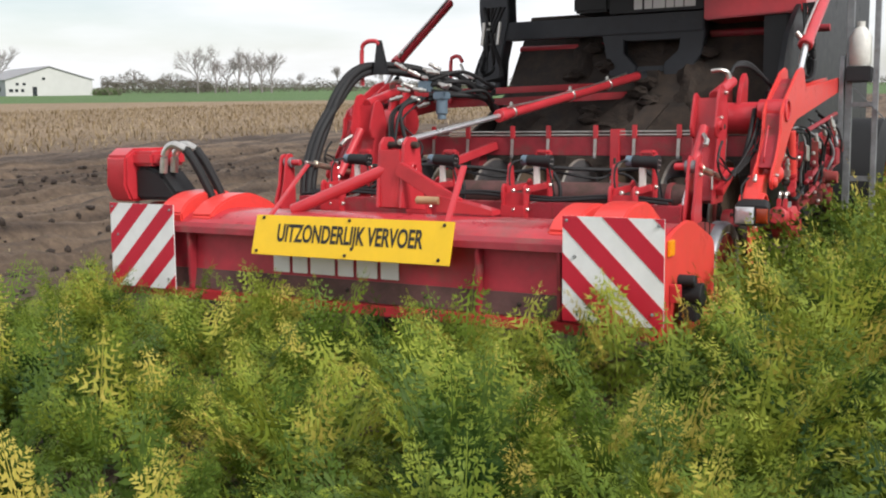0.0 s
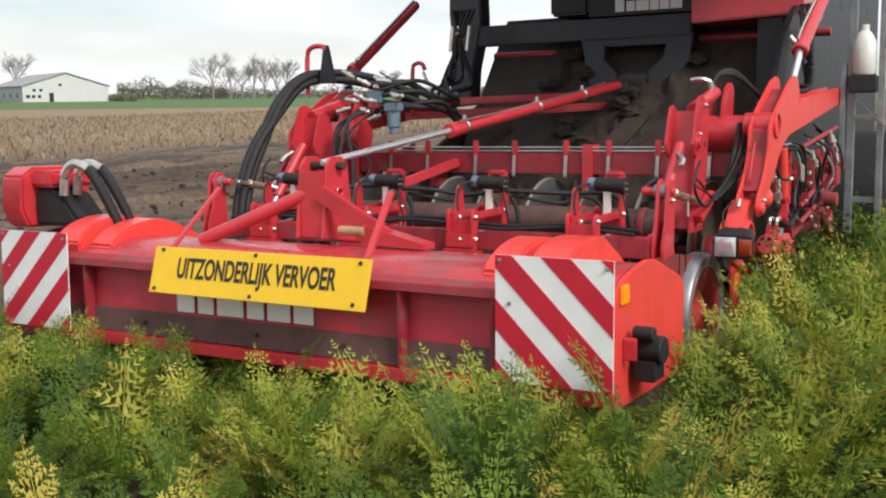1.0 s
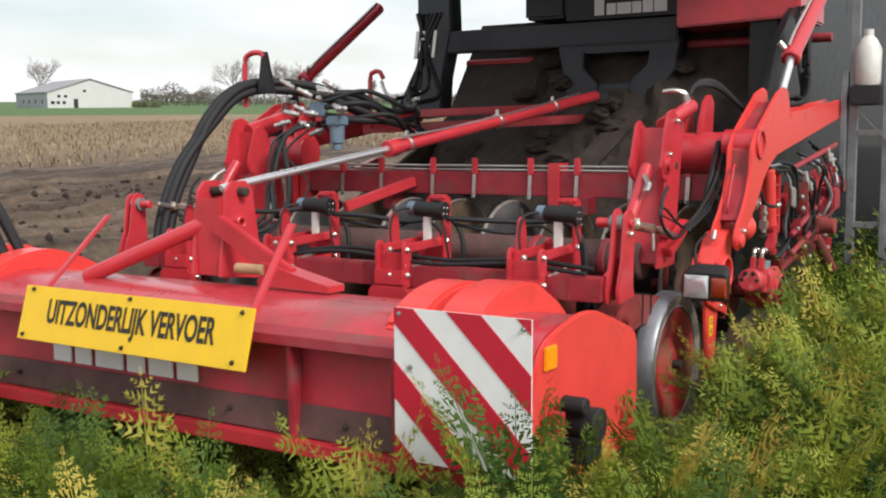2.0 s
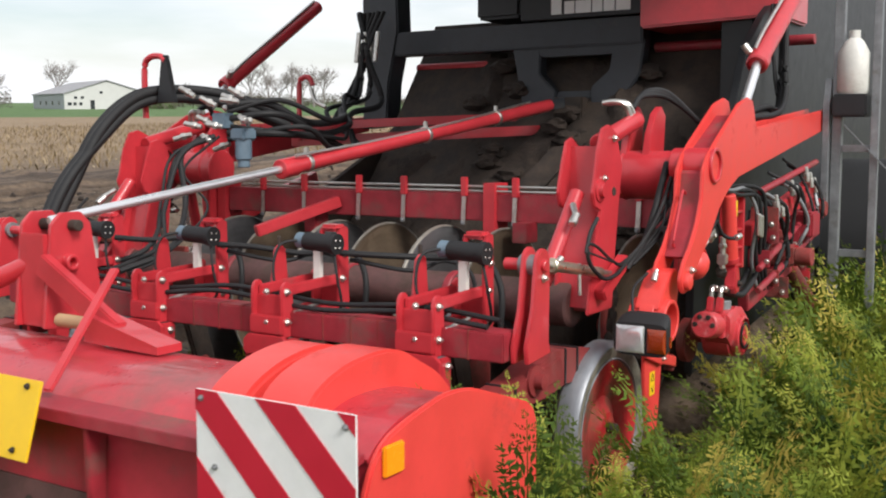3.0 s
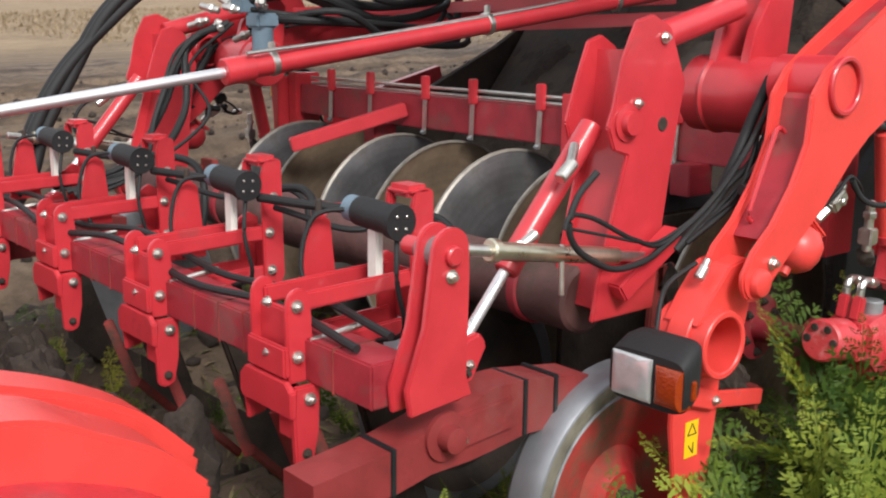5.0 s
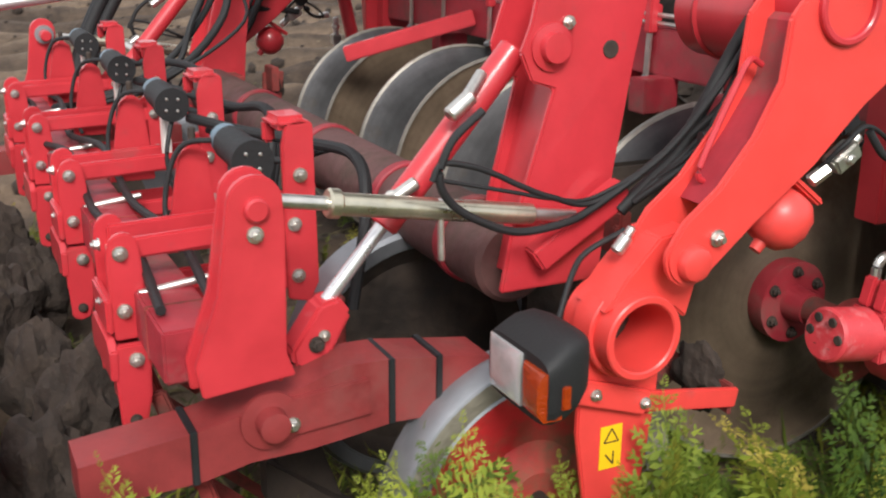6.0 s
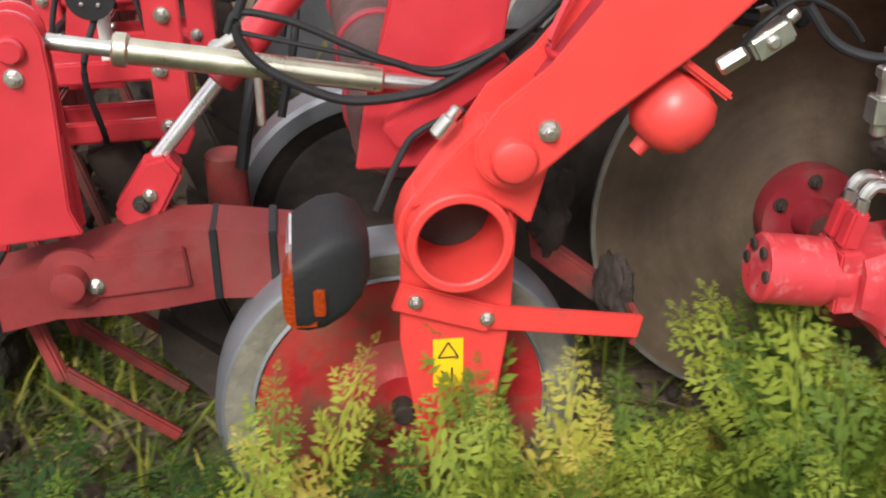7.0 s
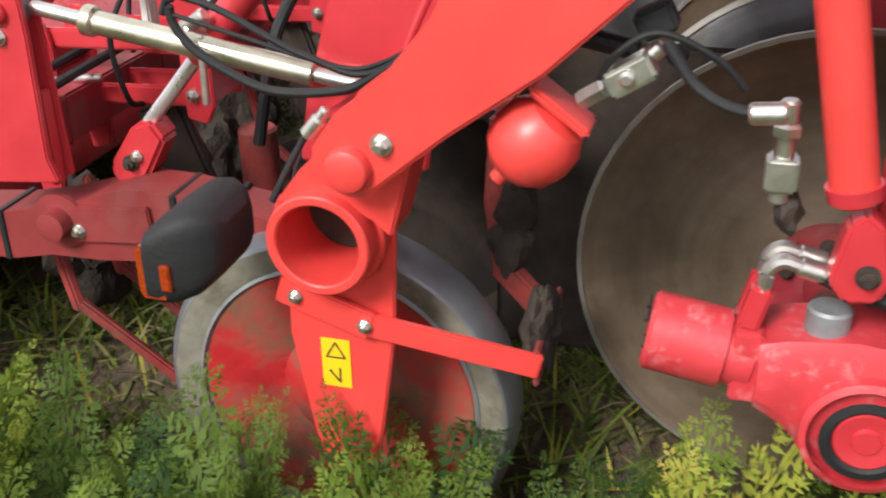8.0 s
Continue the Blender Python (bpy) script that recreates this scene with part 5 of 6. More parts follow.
    part("bolt", bolt(P(-1.447, 6.885, 0.805), (out, 0, 0), 0.009), STEEL, stay)
    part("bolt", bolt(P(-1.447, 7.0, 0.766), (out, 0, 0), 0.009), STEEL, stay)
    stick = part("sticker", pl([(6.915, 0.63), (6.915, 0.722), (6.965, 0.722), (6.965, 0.63)], -1.467, -1.4655, 0.0), YELLOW, stay, "yellow warning sticker with a black triangle")
    c = Vector(P(-1.4645, 6.94, 0.697))
    for a in range(3):
        p, q = [c + Vector((0, 0.019 * math.sin(k * 2.0944), 0.019 * math.cos(k * 2.0944))) for k in (a, a + 1)]
        part("mark", beam(p, q, 0.0025, 0.001, 0, (1, 0, 0)), INK, stick)
    part("mark", beam(c + Vector((0, -0.012, -0.035)), c + Vector((0, 0.004, -0.055)), 0.003, 0.001, 0, (1, 0, 0)), INK, stick)
    part("mark", beam(c + Vector((0, 0.006, -0.03)), c + Vector((0, 0.006, -0.058)), 0.003, 0.001, 0, (1, 0, 0)), INK, stick)
    part("scraper", bx(-1.72, -1.50, 7.262, 7.272, 0.66, 0.73, 0.003), MUDDY_RED, stay)
    part("mud_lump", lump(P(-1.60, 7.258, 0.71), (0.08, 0.03, 0.07), 4, 4), MUD, stay)
    bracket = part("scraper_bracket", joined(pl([(7.13, 1.02), (7.12, 0.86), (7.14, 0.72), (7.18, 0.71), (7.20, 0.86), (7.22, 1.02)], -1.77, -1.75, 0.004), beam(P(-1.76, 7.15, 0.74), P(-1.70, 7.27, 0.66), 0.03, 0.05), bx(-1.86, -1.75, 7.14, 7.17, 0.95, 1.05)), MUDDY_RED, H, "scraper bracket caked with dried mud")
    for k, (y, z) in enumerate(((7.19, 0.95), (7.18, 0.86), (7.17, 0.78))):
        part("mud_lump", lump(P(-1.75, y, z), (0.025, 0.035, 0.06), 11 + k, 3), MUD, bracket)
    # gauge wheel
    wc = Vector(P(-1.68, 6.875, 0.495))
    wa, wb = (wc, wc + Vector((out, 0, 0)))
    wheel = part("gauge_wheel", lathe([(-0.02, 0.0), (-0.02, 0.305), (-0.015, 0.330), (-0.002, 0.340), (0.06, 0.340), (0.08, 0.327), (0.082, 0.322)], wa, wb, 64), RIM, H, "grey steel gauge wheel with a red dish", at=wc)
    part("rim_side", lathe([(0.0815, 0.3235), (0.080, 0.30), (0.064, 0.262)], wa, wb, 64), WHEEL_SIDE, wheel, "mud-stained rim side")
    part("dish", lathe([(0.060, 0.268), (0.068, 0.262), (0.055, 0.20), (0.03, 0.12), (0.045, 0.08), (0.06, 0.06), (0.06, 0.0)], wa, wb, 48), MUDDY_RED if not right else WHEEL_RED, wheel)
    part("rim_lip", lathe([(0.066, 0.266), (0.075, 0.269), (0.072, 0.275), (0.064, 0.272)], wa, wb, 64), GALV, wheel, "scuffed pale lip of the dish")
    TURNING.append((wheel, wc, 160.0))
    part("axle", rod(wc, wc + Vector((out * 0.10, 0.0, 0)), 0.02), BROWN, H)
    # headlamp with indicator
    PLACE = Matrix.Translation((0.035 * out, -0.028, 0.0))
    lamp = part("headlamp", loft([[P(-1.4575 + (0.1025 - s) * c ** 0.35 * gx, y, (lo + hi) / 2 + (hi - lo) / 2 * q ** 0.35 * gz) for c, q, gx, gz in ROUND_BOX] for y, s, lo, hi in ((6.728, 0.0, 0.830, 0.950), (6.745, 0.0, 0.826, 0.962), (6.77, 0.003, 0.828, 0.978), (6.80, 0.012, 0.842, 0.984), (6.825, 0.028, 0.865, 0.975), (6.84, 0.05, 0.892, 0.955))]), RUBBER, H, "black boxed headlamp with amber indicator")
    part("lens", loft([[P(x, y, z) for x, z in ((-1.550 + s, 0.840 + s), (-1.440 - s, 0.840 + s), (-1.440 - s, 0.940 - s), (-1.550 + s, 0.940 - s))] for y, s in ((6.732, 0.0), (6.724, 0.0), (6.718, 0.012), (6.716, 0.03))]), LENS, lamp)
    part("indicator", loft([[P(x, y, z) for x, z in ((-1.428 + s, 0.846 + s), (-1.358 - s * 0.3, 0.844 + s), (-1.358 - s * 0.3, 0.932 - s), (-1.428 + s, 0.932 - s))] for y, s in ((6.758, 0.0), (6.722, 0.0), (6.714, 0.010), (6.711, 0.022))]), AMBER, lamp)
    part("indicator_side", bx(-1.362, -1.352, 6.755, 6.772, 0.862, 0.905, 0.002), AMBER, lamp)
    part("lamp_cable", hose([P(-1.54, 6.86, 0.94), P(-1.56, 6.90, 1.02), P(-1.56, 6.93, 1.06), P(-1.54, 7.0, 1.10)], 0.006, 8), RUBBER, H)
    PLACE = Matrix()
    # cables looping over the tube
    loops = (([(6.72, 1.325), (6.66, 1.275), (6.635, 1.21), (6.66, 1.16), (6.72, 1.12), (6.80, 1.09), (6.90, 1.095), (6.97, 1.12)], 0.008),
             ([(6.62, 1.205), (6.64, 1.235), (6.70, 1.225), (6.75, 1.205), (6.80, 1.18), (6.87, 1.15), (6.97, 1.13)], 0.006),
             ([(6.62, 1.21), (6.68, 1.195), (6.78, 1.17), (6.88, 1.145), (6.97, 1.14)], 0.004))
    for line, thick in loops:
        part("hose", hose([P(-1.605, y, z) for y, z in line] + [P(-1.57, 7.10, 1.22), P(-1.54, 7.18, 1.33), P(-1.53, 7.25, 1.43), P(-1.53, 7.33, 1.54)], thick, 10), RUBBER, H)
    PLACE = Matrix.Translation((-0.035 * out, 0.11, 0.0))
    for i in range(4):
        o = 0.009 * (i % 3)
        part("hose", hose(loose([P(-1.585 + o, 6.93 + 0.01 * i, 1.10 + 0.01 * i), P(-1.52 + o, 7.03 + o, 1.22), P(-1.50 + o, 7.09 + o, 1.33), P(-1.49 + o, 7.16 + o, 1.43), P(-1.49 + o, 7.25 + 0.01 * i, 1.53), P(-1.50, 7.42 + 0.01 * i, 1.60), P(-1.50 - 0.015 * i, 7.62, 1.645), P(-1.50, 7.9, 1.66), P(-1.48, 8.5, 1.70)], 40 + i, 0.013), (0.009, 0.006, 0.008, 0.005)[i], 10), RUBBER, H)
    part("hose_sleeve", hose([P(-1.585, 6.93, 1.10), P(-1.575, 6.97, 1.14), P(-1.55, 7.03, 1.21), P(-1.535, 7.085, 1.32), P(-1.53, 7.14, 1.42), P(-1.53, 7.21, 1.52)], 0.014, 12), RUBBER, H, "thick black hose sleeve")
    part("cable_tie", lathe([(-0.012, 0.034), (0.012, 0.034)], P(-1.495, 7.47, 1.612), P(-1.495, 7.6, 1.64)), BLUE_GREY, H)
    PLACE = Matrix()
    for i in range(3):
        part("hose", hose([P(-1.735, 7.36, 1.75), P(-1.72, 7.42 + 0.02 * i, 1.80 + 0.01 * i), P(-1.66, 7.55, 1.80 + 0.01 * i), P(-1.58, 7.66, 1.72), P(-1.52, 7.75, 1.62)], 0.012, 10), RUBBER, H)
    # accumulator and valves
    PLACE = Matrix.Translation((0.015 * out, -0.023, 0.01))
    acc = part("accumulator", lathe([(-0.075, 0), (-0.075, 0.012), (-0.055, 0.014), (-0.05, 0.035), (-0.03, 0.055), (0.0, 0.063), (0.03, 0.060), (0.052, 0.045), (0.06, 0.02), (0.075, 0.018), (0.075, 0)], P(-1.44, 7.289, 1.097), P(-1.44, 7.354, 1.172), 30), LIT_RED if right else RED, H, "red ball accumulator")
    part("flange", beam(P(-1.44, 7.289, 1.185), P(-1.44, 7.369, 1.125), 0.07, 0.014), LIT_RED if right else RED, acc)
    part("valve_block", joined(beam(P(-1.42, 7.39, 1.193), P(-1.42, 7.445, 1.228), 0.042, 0.036), rod(P(-1.40, 7.415, 1.21), P(-1.388, 7.415, 1.21), 0.010), rod(P(-1.42, 7.44, 1.235), P(-1.42, 7.455, 1.25), 0.012)), STEEL, acc)
    part("solenoid", joined(beam(P(-1.45, 7.42, 1.262), P(-1.45, 7.465, 1.285), 0.04, 0.04), rod(P(-1.44, 7.465, 1.24), P(-1.44, 7.48, 1.225), 0.014)), RUBBER, acc)
    part("nut", rod(P(-1.43, 7.352, 1.165), P(-1.42, 7.388, 1.192), 0.014, 6), STEEL, acc)
    part("hose", hose([P(-1.40, 7.46, 1.26), P(-1.39, 7.50, 1.21), P(-1.37, 7.55, 1.19), P(-1.35, 7.60, 1.195)], 0.008), RUBBER, acc)
    part("hose", hose([P(-1.43, 7.37, 1.185), P(-1.40, 7.40, 1.24), P(-1.40, 7.45, 1.27), P(-1.41, 7.52, 1.24), P(-1.42, 7.56, 1.20)], 0.005, 8), RUBBER, acc)
    part("hose_end", rod(P(-1.352, 7.565, 1.192), P(-1.35, 7.61, 1.197), 0.014), STEEL, acc)
    fit = part("fitting", joined(rod(P(-1.36 - 0.065, 7.615, 1.10 - 0.05), P(-1.36 - 0.065, 7.615, 1.24 - 0.05), 0.013), rod(P(-1.36 - 0.065, 7.615, 1.19 - 0.05), P(-1.36 - 0.065, 7.615, 1.21 - 0.05), 0.019, 6), box(mx(-1.425) - 0.02, mx(-1.425) + 0.02, 7.595, 7.635, 1.07, 1.115)), STEEL, H)
    part("dirt", lump(P(-1.37 - 0.065, 7.63, 1.085 - 0.05), (0.025, 0.02, 0.03), 3), BROWN, fit)
    part("hose", hose([P(-1.45 - 0.065, 7.15, 1.30 - 0.05), P(-1.42 - 0.065, 7.32, 1.29 - 0.05), P(-1.41 - 0.065, 7.42, 1.275 - 0.05)], 0.014), RUBBER, H)
    PLACE = Matrix()
    # upright cylinder
    up = part("upright_cylinder", rod(P(-1.335 - 0.065, 7.685, 1.125 - 0.05), P(-1.335 - 0.065, 7.62, 1.43 - 0.05), 0.031), LIT_RED if right else RED, H)
    part("cap", lathe([(0, 0), (0, 0.034), (0.02, 0.036), (0.02, 0)], P(-1.335 - 0.065, 7.684, 1.13 - 0.05), P(-1.335 - 0.065, 7.62, 1.43 - 0.05)), RED, up)
    part("clevis", pl([(7.665, 0.97), (7.68, 1.05), (7.70, 1.07), (7.725, 1.05), (7.745, 0.98), (7.73, 0.945), (7.69, 0.94)], -1.425, -1.375, 0.006), RED, up)
    part("bolt", bolt(P(-1.309 - 0.065, 7.712, 1.035 - 0.05), (out, 0, 0), 0.012), BROWN, up)
    # disc drive: motor and gearbox
    PLACE = Matrix.Translation((0, 0, 0.02))
    drive = part("drive_motor", joined(lathe([(0, 0), (0, 0.052), (0.006, 0.058), (0.11, 0.058), (0.112, 0.05), (0.15, 0.05), (0.155, 0.0)], P(-1.37 - 0.065, 7.44, 0.865 - 0.05), P(-1.37 - 0.065, 7.60, 0.84 - 0.05), 32),
                                       box(mx(-1.435) - 0.045, mx(-1.435) + 0.045, 7.56, 7.60, 0.74, 0.85)), SCUFFED_RED, H, "red hydraulic drive motor with scuffed paint")
    for a in range(6):
        part("screw", rod(P(-1.37 + 0.038 * math.cos(a * 1.047) - 0.065, 7.436, 0.865 + 0.038 * math.sin(a * 1.047) - 0.05), P(-1.37 + 0.038 * math.cos(a * 1.047) - 0.065, 7.442, 0.865 + 0.038 * math.sin(a * 1.047) - 0.05), 0.011, 10), BROWN, drive)
    for dx in (-0.02, 0.02):
        part("port", beam(P(-1.37 + dx - 0.065, 7.575, 0.90 - 0.05), P(-1.37 + dx - 0.065, 7.59, 0.965 - 0.05), 0.03, 0.03), RED, drive)
        part("elbow", hose([P(-1.37 + dx - 0.065, 7.59, 0.96 - 0.05), P(-1.37 + dx - 0.065, 7.594, 0.99 - 0.05), P(-1.37 + dx - 0.065, 7.61, 1.005 - 0.05), P(-1.37 + dx - 0.065, 7.635, 1.0 - 0.05)], 0.011), STEEL, drive)
        part("ferrule", rod(P(-1.37 + dx - 0.065, 7.63, 1.0 - 0.05), P(-1.37 + dx - 0.065, 7.67, 0.99 - 0.05), 0.014), STEEL, drive)
        part("hose", hose([P(-1.37 + dx - 0.065, 7.66, 0.992 - 0.05), P(-1.365 + dx - 0.065, 7.75, 0.965 - 0.05), P(-1.36 + dx - 0.065, 7.9, 0.95 - 0.05), P(-1.36 + dx - 0.065, 8.1, 1.05 - 0.05), P(-1.40 + dx - 0.065, 8.25, 1.3 - 0.05)], 0.014), RUBBER, drive)
    gear = part("gearbox", joined(loft([[P(-1.37 + a - 0.065, y, z0 + b * zh - 0.05) for a, b in ((-0.06, -1), (0.05, -1), (0.065, -0.6), (0.065, 0.6), (0.05, 1), (-0.06, 1))] for y, z0, zh in ((7.595, 0.84, 0.05), (7.63, 0.835, 0.065), (7.72, 0.80, 0.11), (7.80, 0.79, 0.11), (7.86, 0.80, 0.06))]),
                                  lathe([(0, 0.09), (0.03, 0.088), (0.035, 0.078)], P(-1.32 - 0.065, 7.745, 0.78 - 0.05), P(-1.2 - 0.065, 7.745, 0.78 - 0.05)), rod(P(-1.45 - 0.065, 7.745, 0.78 - 0.05), P(-1.33 - 0.065, 7.745, 0.78 - 0.05), 0.10)), SCUFFED_RED, H, "scuffed red cast gearbox")
    part("seal", lathe([(0, 0.062), (0.002, 0.062), (0.004, 0.05), (0, 0.045)], P(-1.285 - 0.065, 7.745, 0.78 - 0.05), P(-1.2 - 0.065, 7.745, 0.78 - 0.05)), RUBBER, gear)
    part("plug", lathe([(0, 0.044), (0.004, 0.042), (0.0, 0.02), (0.006, 0.018), (0.006, 0.0)], P(-1.287 - 0.065, 7.745, 0.78 - 0.05), P(-1.2 - 0.065, 7.745, 0.78 - 0.05)), RED, gear)
    part("top_boss", rod(P(-1.36 - 0.065, 7.68, 0.89 - 0.05), P(-1.36 - 0.065, 7.68, 0.94 - 0.05), 0.03), GALV, gear)
    part("cylinder_flange", rod(P(-1.56 - 0.065, 7.72, 0.74 - 0.05), P(-1.52 - 0.065, 7.72, 0.74 - 0.05), 0.10, 30), MUDDY_RED, gear)
    PLACE = Matrix()
    # side frame behind: sloping rails, ladder plate, hoses
    rail = part("side_rail", beam(P(-1.44, 8.02, 1.17), P(-1.36, 8.85, 1.36), 0.05, 0.10), RED, H)
    part("side_rail", beam(P(-1.44, 8.0, 0.86), P(-1.38, 8.7, 1.02), 0.05, 0.09), DUSTY_RED, H)
    lad = part("ladder_plate", joined(pl([(7.74, 1.02), (7.72, 1.37), (7.75, 1.37), (7.77, 1.02)], -1.46, -1.40), pl([(7.84, 1.04), (7.84, 1.38), (7.87, 1.38), (7.87, 1.04)], -1.46, -1.40), *[bx(-1.46, -1.40, 7.74, 7.86, z, z + 0.012) for z in (1.05, 1.13, 1.21, 1.29, 1.36)], bx(-1.47, -1.46, 7.72, 7.87, 1.02, 1.38)), RED, H)
    part("sticker", pl([(7.722, 1.28), (7.722, 1.35), (7.745, 1.35), (7.745, 1.28)], -1.398, -1.3965, 0), YELLOW, lad)
    for k in range(4):
        part("hose", hose(loose([P(-1.40, 7.50 + 0.03 * k, 1.40), P(-1.40, 7.68 + 0.03 * k, 1.405), P(-1.37, 7.88 + 0.03 * k, 1.38), P(-1.36, 7.95 + 0.03 * k, 1.25), P(-1.38, 8.0 + 0.04 * k, 1.08), P(-1.40, 8.10 + 0.05 * k, 0.90)], 80 + k, 0.012), 0.009), RUBBER if k else GALV, H)
    part("hose_end", joined(rod(P(-1.36, 7.95, 1.18), P(-1.36, 7.945, 1.28), 0.013), rod(P(-1.36, 7.99, 1.17), P(-1.36, 7.985, 1.27), 0.013)), STEEL, rail)
    PLACE = Matrix.Translation((0.06 * out, -0.075, 0.035))
    # lift cylinder from the arm's lug up to the body
    cyl = part("arm_cylinder", joined(rod(P(-1.45, 8.03, 1.92), P(-1.44, 8.95, 2.50), 0.042), lathe([(0, 0.042), (0.01, 0.05), (0.06, 0.05), (0.07, 0.042)], P(-1.45, 8.02, 1.915), P(-1.44, 8.95, 2.50))), RED, H)
    part("piston_rod", rod(P(-1.45, 7.86, 1.735), P(-1.45, 8.04, 1.925), 0.022), CHROME, cyl)
    part("oil_line", hose([P(-1.47, 8.06, 1.99), P(-1.47, 8.2, 2.09), P(-1.46, 8.6, 2.34), P(-1.45, 8.9, 2.53)], 0.009), STEEL, cyl)
    part("fitting", rod(P(-1.48, 8.03, 1.97), P(-1.51, 8.02, 2.01), 0.018), STEEL, cyl)

    PLACE = Matrix()

WHEEL_RED = material("worn_red_dish", (0.52, 0.022, 0.026), 0.55, spread=0.2, dirt=(0.13, 0.10, 0.055), dirt_amount=0.66, dirt_scale=5.0, bump=0.2)
WHEEL_SIDE = material("muddy_rim_side", (0.25, 0.23, 0.18), 0.75, 0.1, spread=0.4, scale=12, dirt=(0.10, 0.085, 0.05), dirt_amount=0.5, dirt_scale=9, bump=0.3)
side_gear(True)
side_gear(False)

ic = Vector((-2.24, 6.88, 0.595))
inner_wheel = part("inner_wheel", lathe([(-0.055, 0.0), (-0.055, 0.30), (-0.045, 0.335), (0.045, 0.335), (0.055, 0.325), (0.05, 0.29)], ic, ic + Vector((1, 0, 0)), 56), RIM, H, "inner grey steel depth wheel", at=ic)
part("dish", lathe([(0.051, 0.295), (0.01, 0.24), (0.01, 0.0)], ic, ic + Vector((1, 0, 0)), 48), BROWN, inner_wheel)
TURNING.append((inner_wheel, ic, 160.0))
part("stub_post", rod((-2.02, 6.565, 0.55), (-2.02, 6.565, 0.86), 0.042, 20, 0.006), MUDDY_RED, H)
for i, x in enumerate((-1.78, -1.95, -2.12, -2.4, -2.75, -3.1)):
    part("tine", joined(beam((x, 6.18, 0.74), (x + 0.03, 6.25, 0.52), 0.022, 0.03), beam((x + 0.03, 6.25, 0.54), (x - 0.02, 6.44, 0.34), 0.02, 0.026)), MUDDY_RED, H)

# ---------- the body behind: chute, dark frame, hopper ----------
chute = part("lifting_web", loft([[(-4.25, 8.0 + k, 0.55 + h), (-1.72, 8.0 + k, 0.55 + h), (-1.72, 8.05 + k, 0.45 + h), (-4.25, 8.05 + k, 0.45 + h)] for k, h in ((0, 0), (0.5, 0.35), (1.0, 0.95), (1.7, 1.9))]), BROWN, H, "dark muddy lifting web")


def soil_bank():
    """Soil and haulm carried up the web, lumpy all over."""
    bm = bmesh.new()
    nx, ny = 72, 48
    rows = []
    for j in range(ny):
        k = j / (ny - 1)
        row = []
        for i in range(nx):
            x, y, z = -4.22 + 2.48 * i / (nx - 1), 8.08 + 1.5 * k, 0.64 + 1.60 * k ** 1.25
            n = 0.11 * noise.noise((x * 2.1, y * 3.0, 5.0)) + 0.06 * noise.noise((x * 6, y * 7, 1.0)) + 0.03 * noise.noise((x * 17, y * 19, 2.0))
            row.append(bm.verts.new((x, y - 0.7 * n, z + 0.7 * n)))
        rows.append(row)
    for p, q in zip(rows, rows[1:]):
        for i in range(nx - 1):
            bm.faces.new((p[i], p[i + 1], q[i + 1], q[i]))
    return bm


part("soil_bank", soil_bank(), MUD, chute, "dark lumpy soil on the lifting web")
for i in range(22):
    k = i / 22
    part("clod", lump((RNG.uniform(-4.1, -1.9), 8.15 + 1.3 * k, 0.70 + 1.5 * k ** 1.25), (0.09, 0.06, 0.05), i + 30, 3), MUD, chute)
part("web_side", plate([(7.95, 0.5), (7.95, 1.10), (8.9, 1.52), (9.8, 2.02), (9.9, 0.7)], -4.32, -4.28), BROWN, H)
part("web_side", plate([(7.95, 0.5), (7.95, 1.15), (8.35, 1.5), (8.7, 2.1), (9.0, 2.3), (9.8, 2.7), (9.9, 0.7)], -1.70, -1.66), BLACK, H)
part("inner_bulkhead", box(-4.1, -1.7, 9.62, 9.70, 1.2, 2.12), BROWN, H, "dark bulkhead caked in soil")
part("mud_flap", loft([[(-2.75, 8.62, 1.58), (-2.55, 8.62, 1.60), (-2.55, 8.65, 1.60), (-2.75, 8.65, 1.58)], [(-2.90, 8.42, 1.34), (-2.72, 8.42, 1.34), (-2.72, 8.45, 1.34), (-2.90, 8.45, 1.34)]]), BROWN, H, "hanging muddy rubber flap")

PLACE = Matrix.Translation((0.108, 0.41, 1.42)) @ Matrix.Diagonal((1.021, 1.021, 1.021, 1)) @ Matrix.Translation((-0.108, -0.41, -1.42)) @ Matrix.Translation((0.03, 0.0, 0.06))
frame_top = part("dark_frame", box(-4.46, -2.44, 9.06, 9.20, 2.13, 2.29, 0.01), FRAME_GREY, H, "charcoal steel cross frame")
# the hanging yoke with a rounded window, built as four sides
part("yoke_side", sheet([(-3.33, 2.15), (-3.13, 2.12), (-3.13, 1.97), (-3.02, 1.86), (-3.04, 1.60), (-3.22, 1.60)], 9.08, 9.18, 0.008), FRAME_GREY, frame_top)
part("yoke_side", sheet([(-2.64, 2.10), (-2.43, 2.16), (-2.46, 1.95), (-2.72, 1.61), (-2.78, 1.60), (-2.78, 1.88), (-2.66, 1.98)], 9.08, 9.18, 0.008), FRAME_GREY, frame_top)
part("yoke_sill", sheet([(-3.04, 1.60), (-3.02, 1.86), (-2.78, 1.86), (-2.78, 1.60)], 9.10, 9.17, 0.008), FRAME_GREY, frame_top)
part("yoke_lug", box(-3.0, -2.8, 9.0, 9.1, 1.64, 1.82, 0.01), BROWN, frame_top)
part("yoke_head", sheet([(-3.33, 2.14), (-2.43, 2.14), (-2.66, 2.075), (-3.10, 2.075)], 9.085, 9.175, 0.004), FRAME_GREY, frame_top)
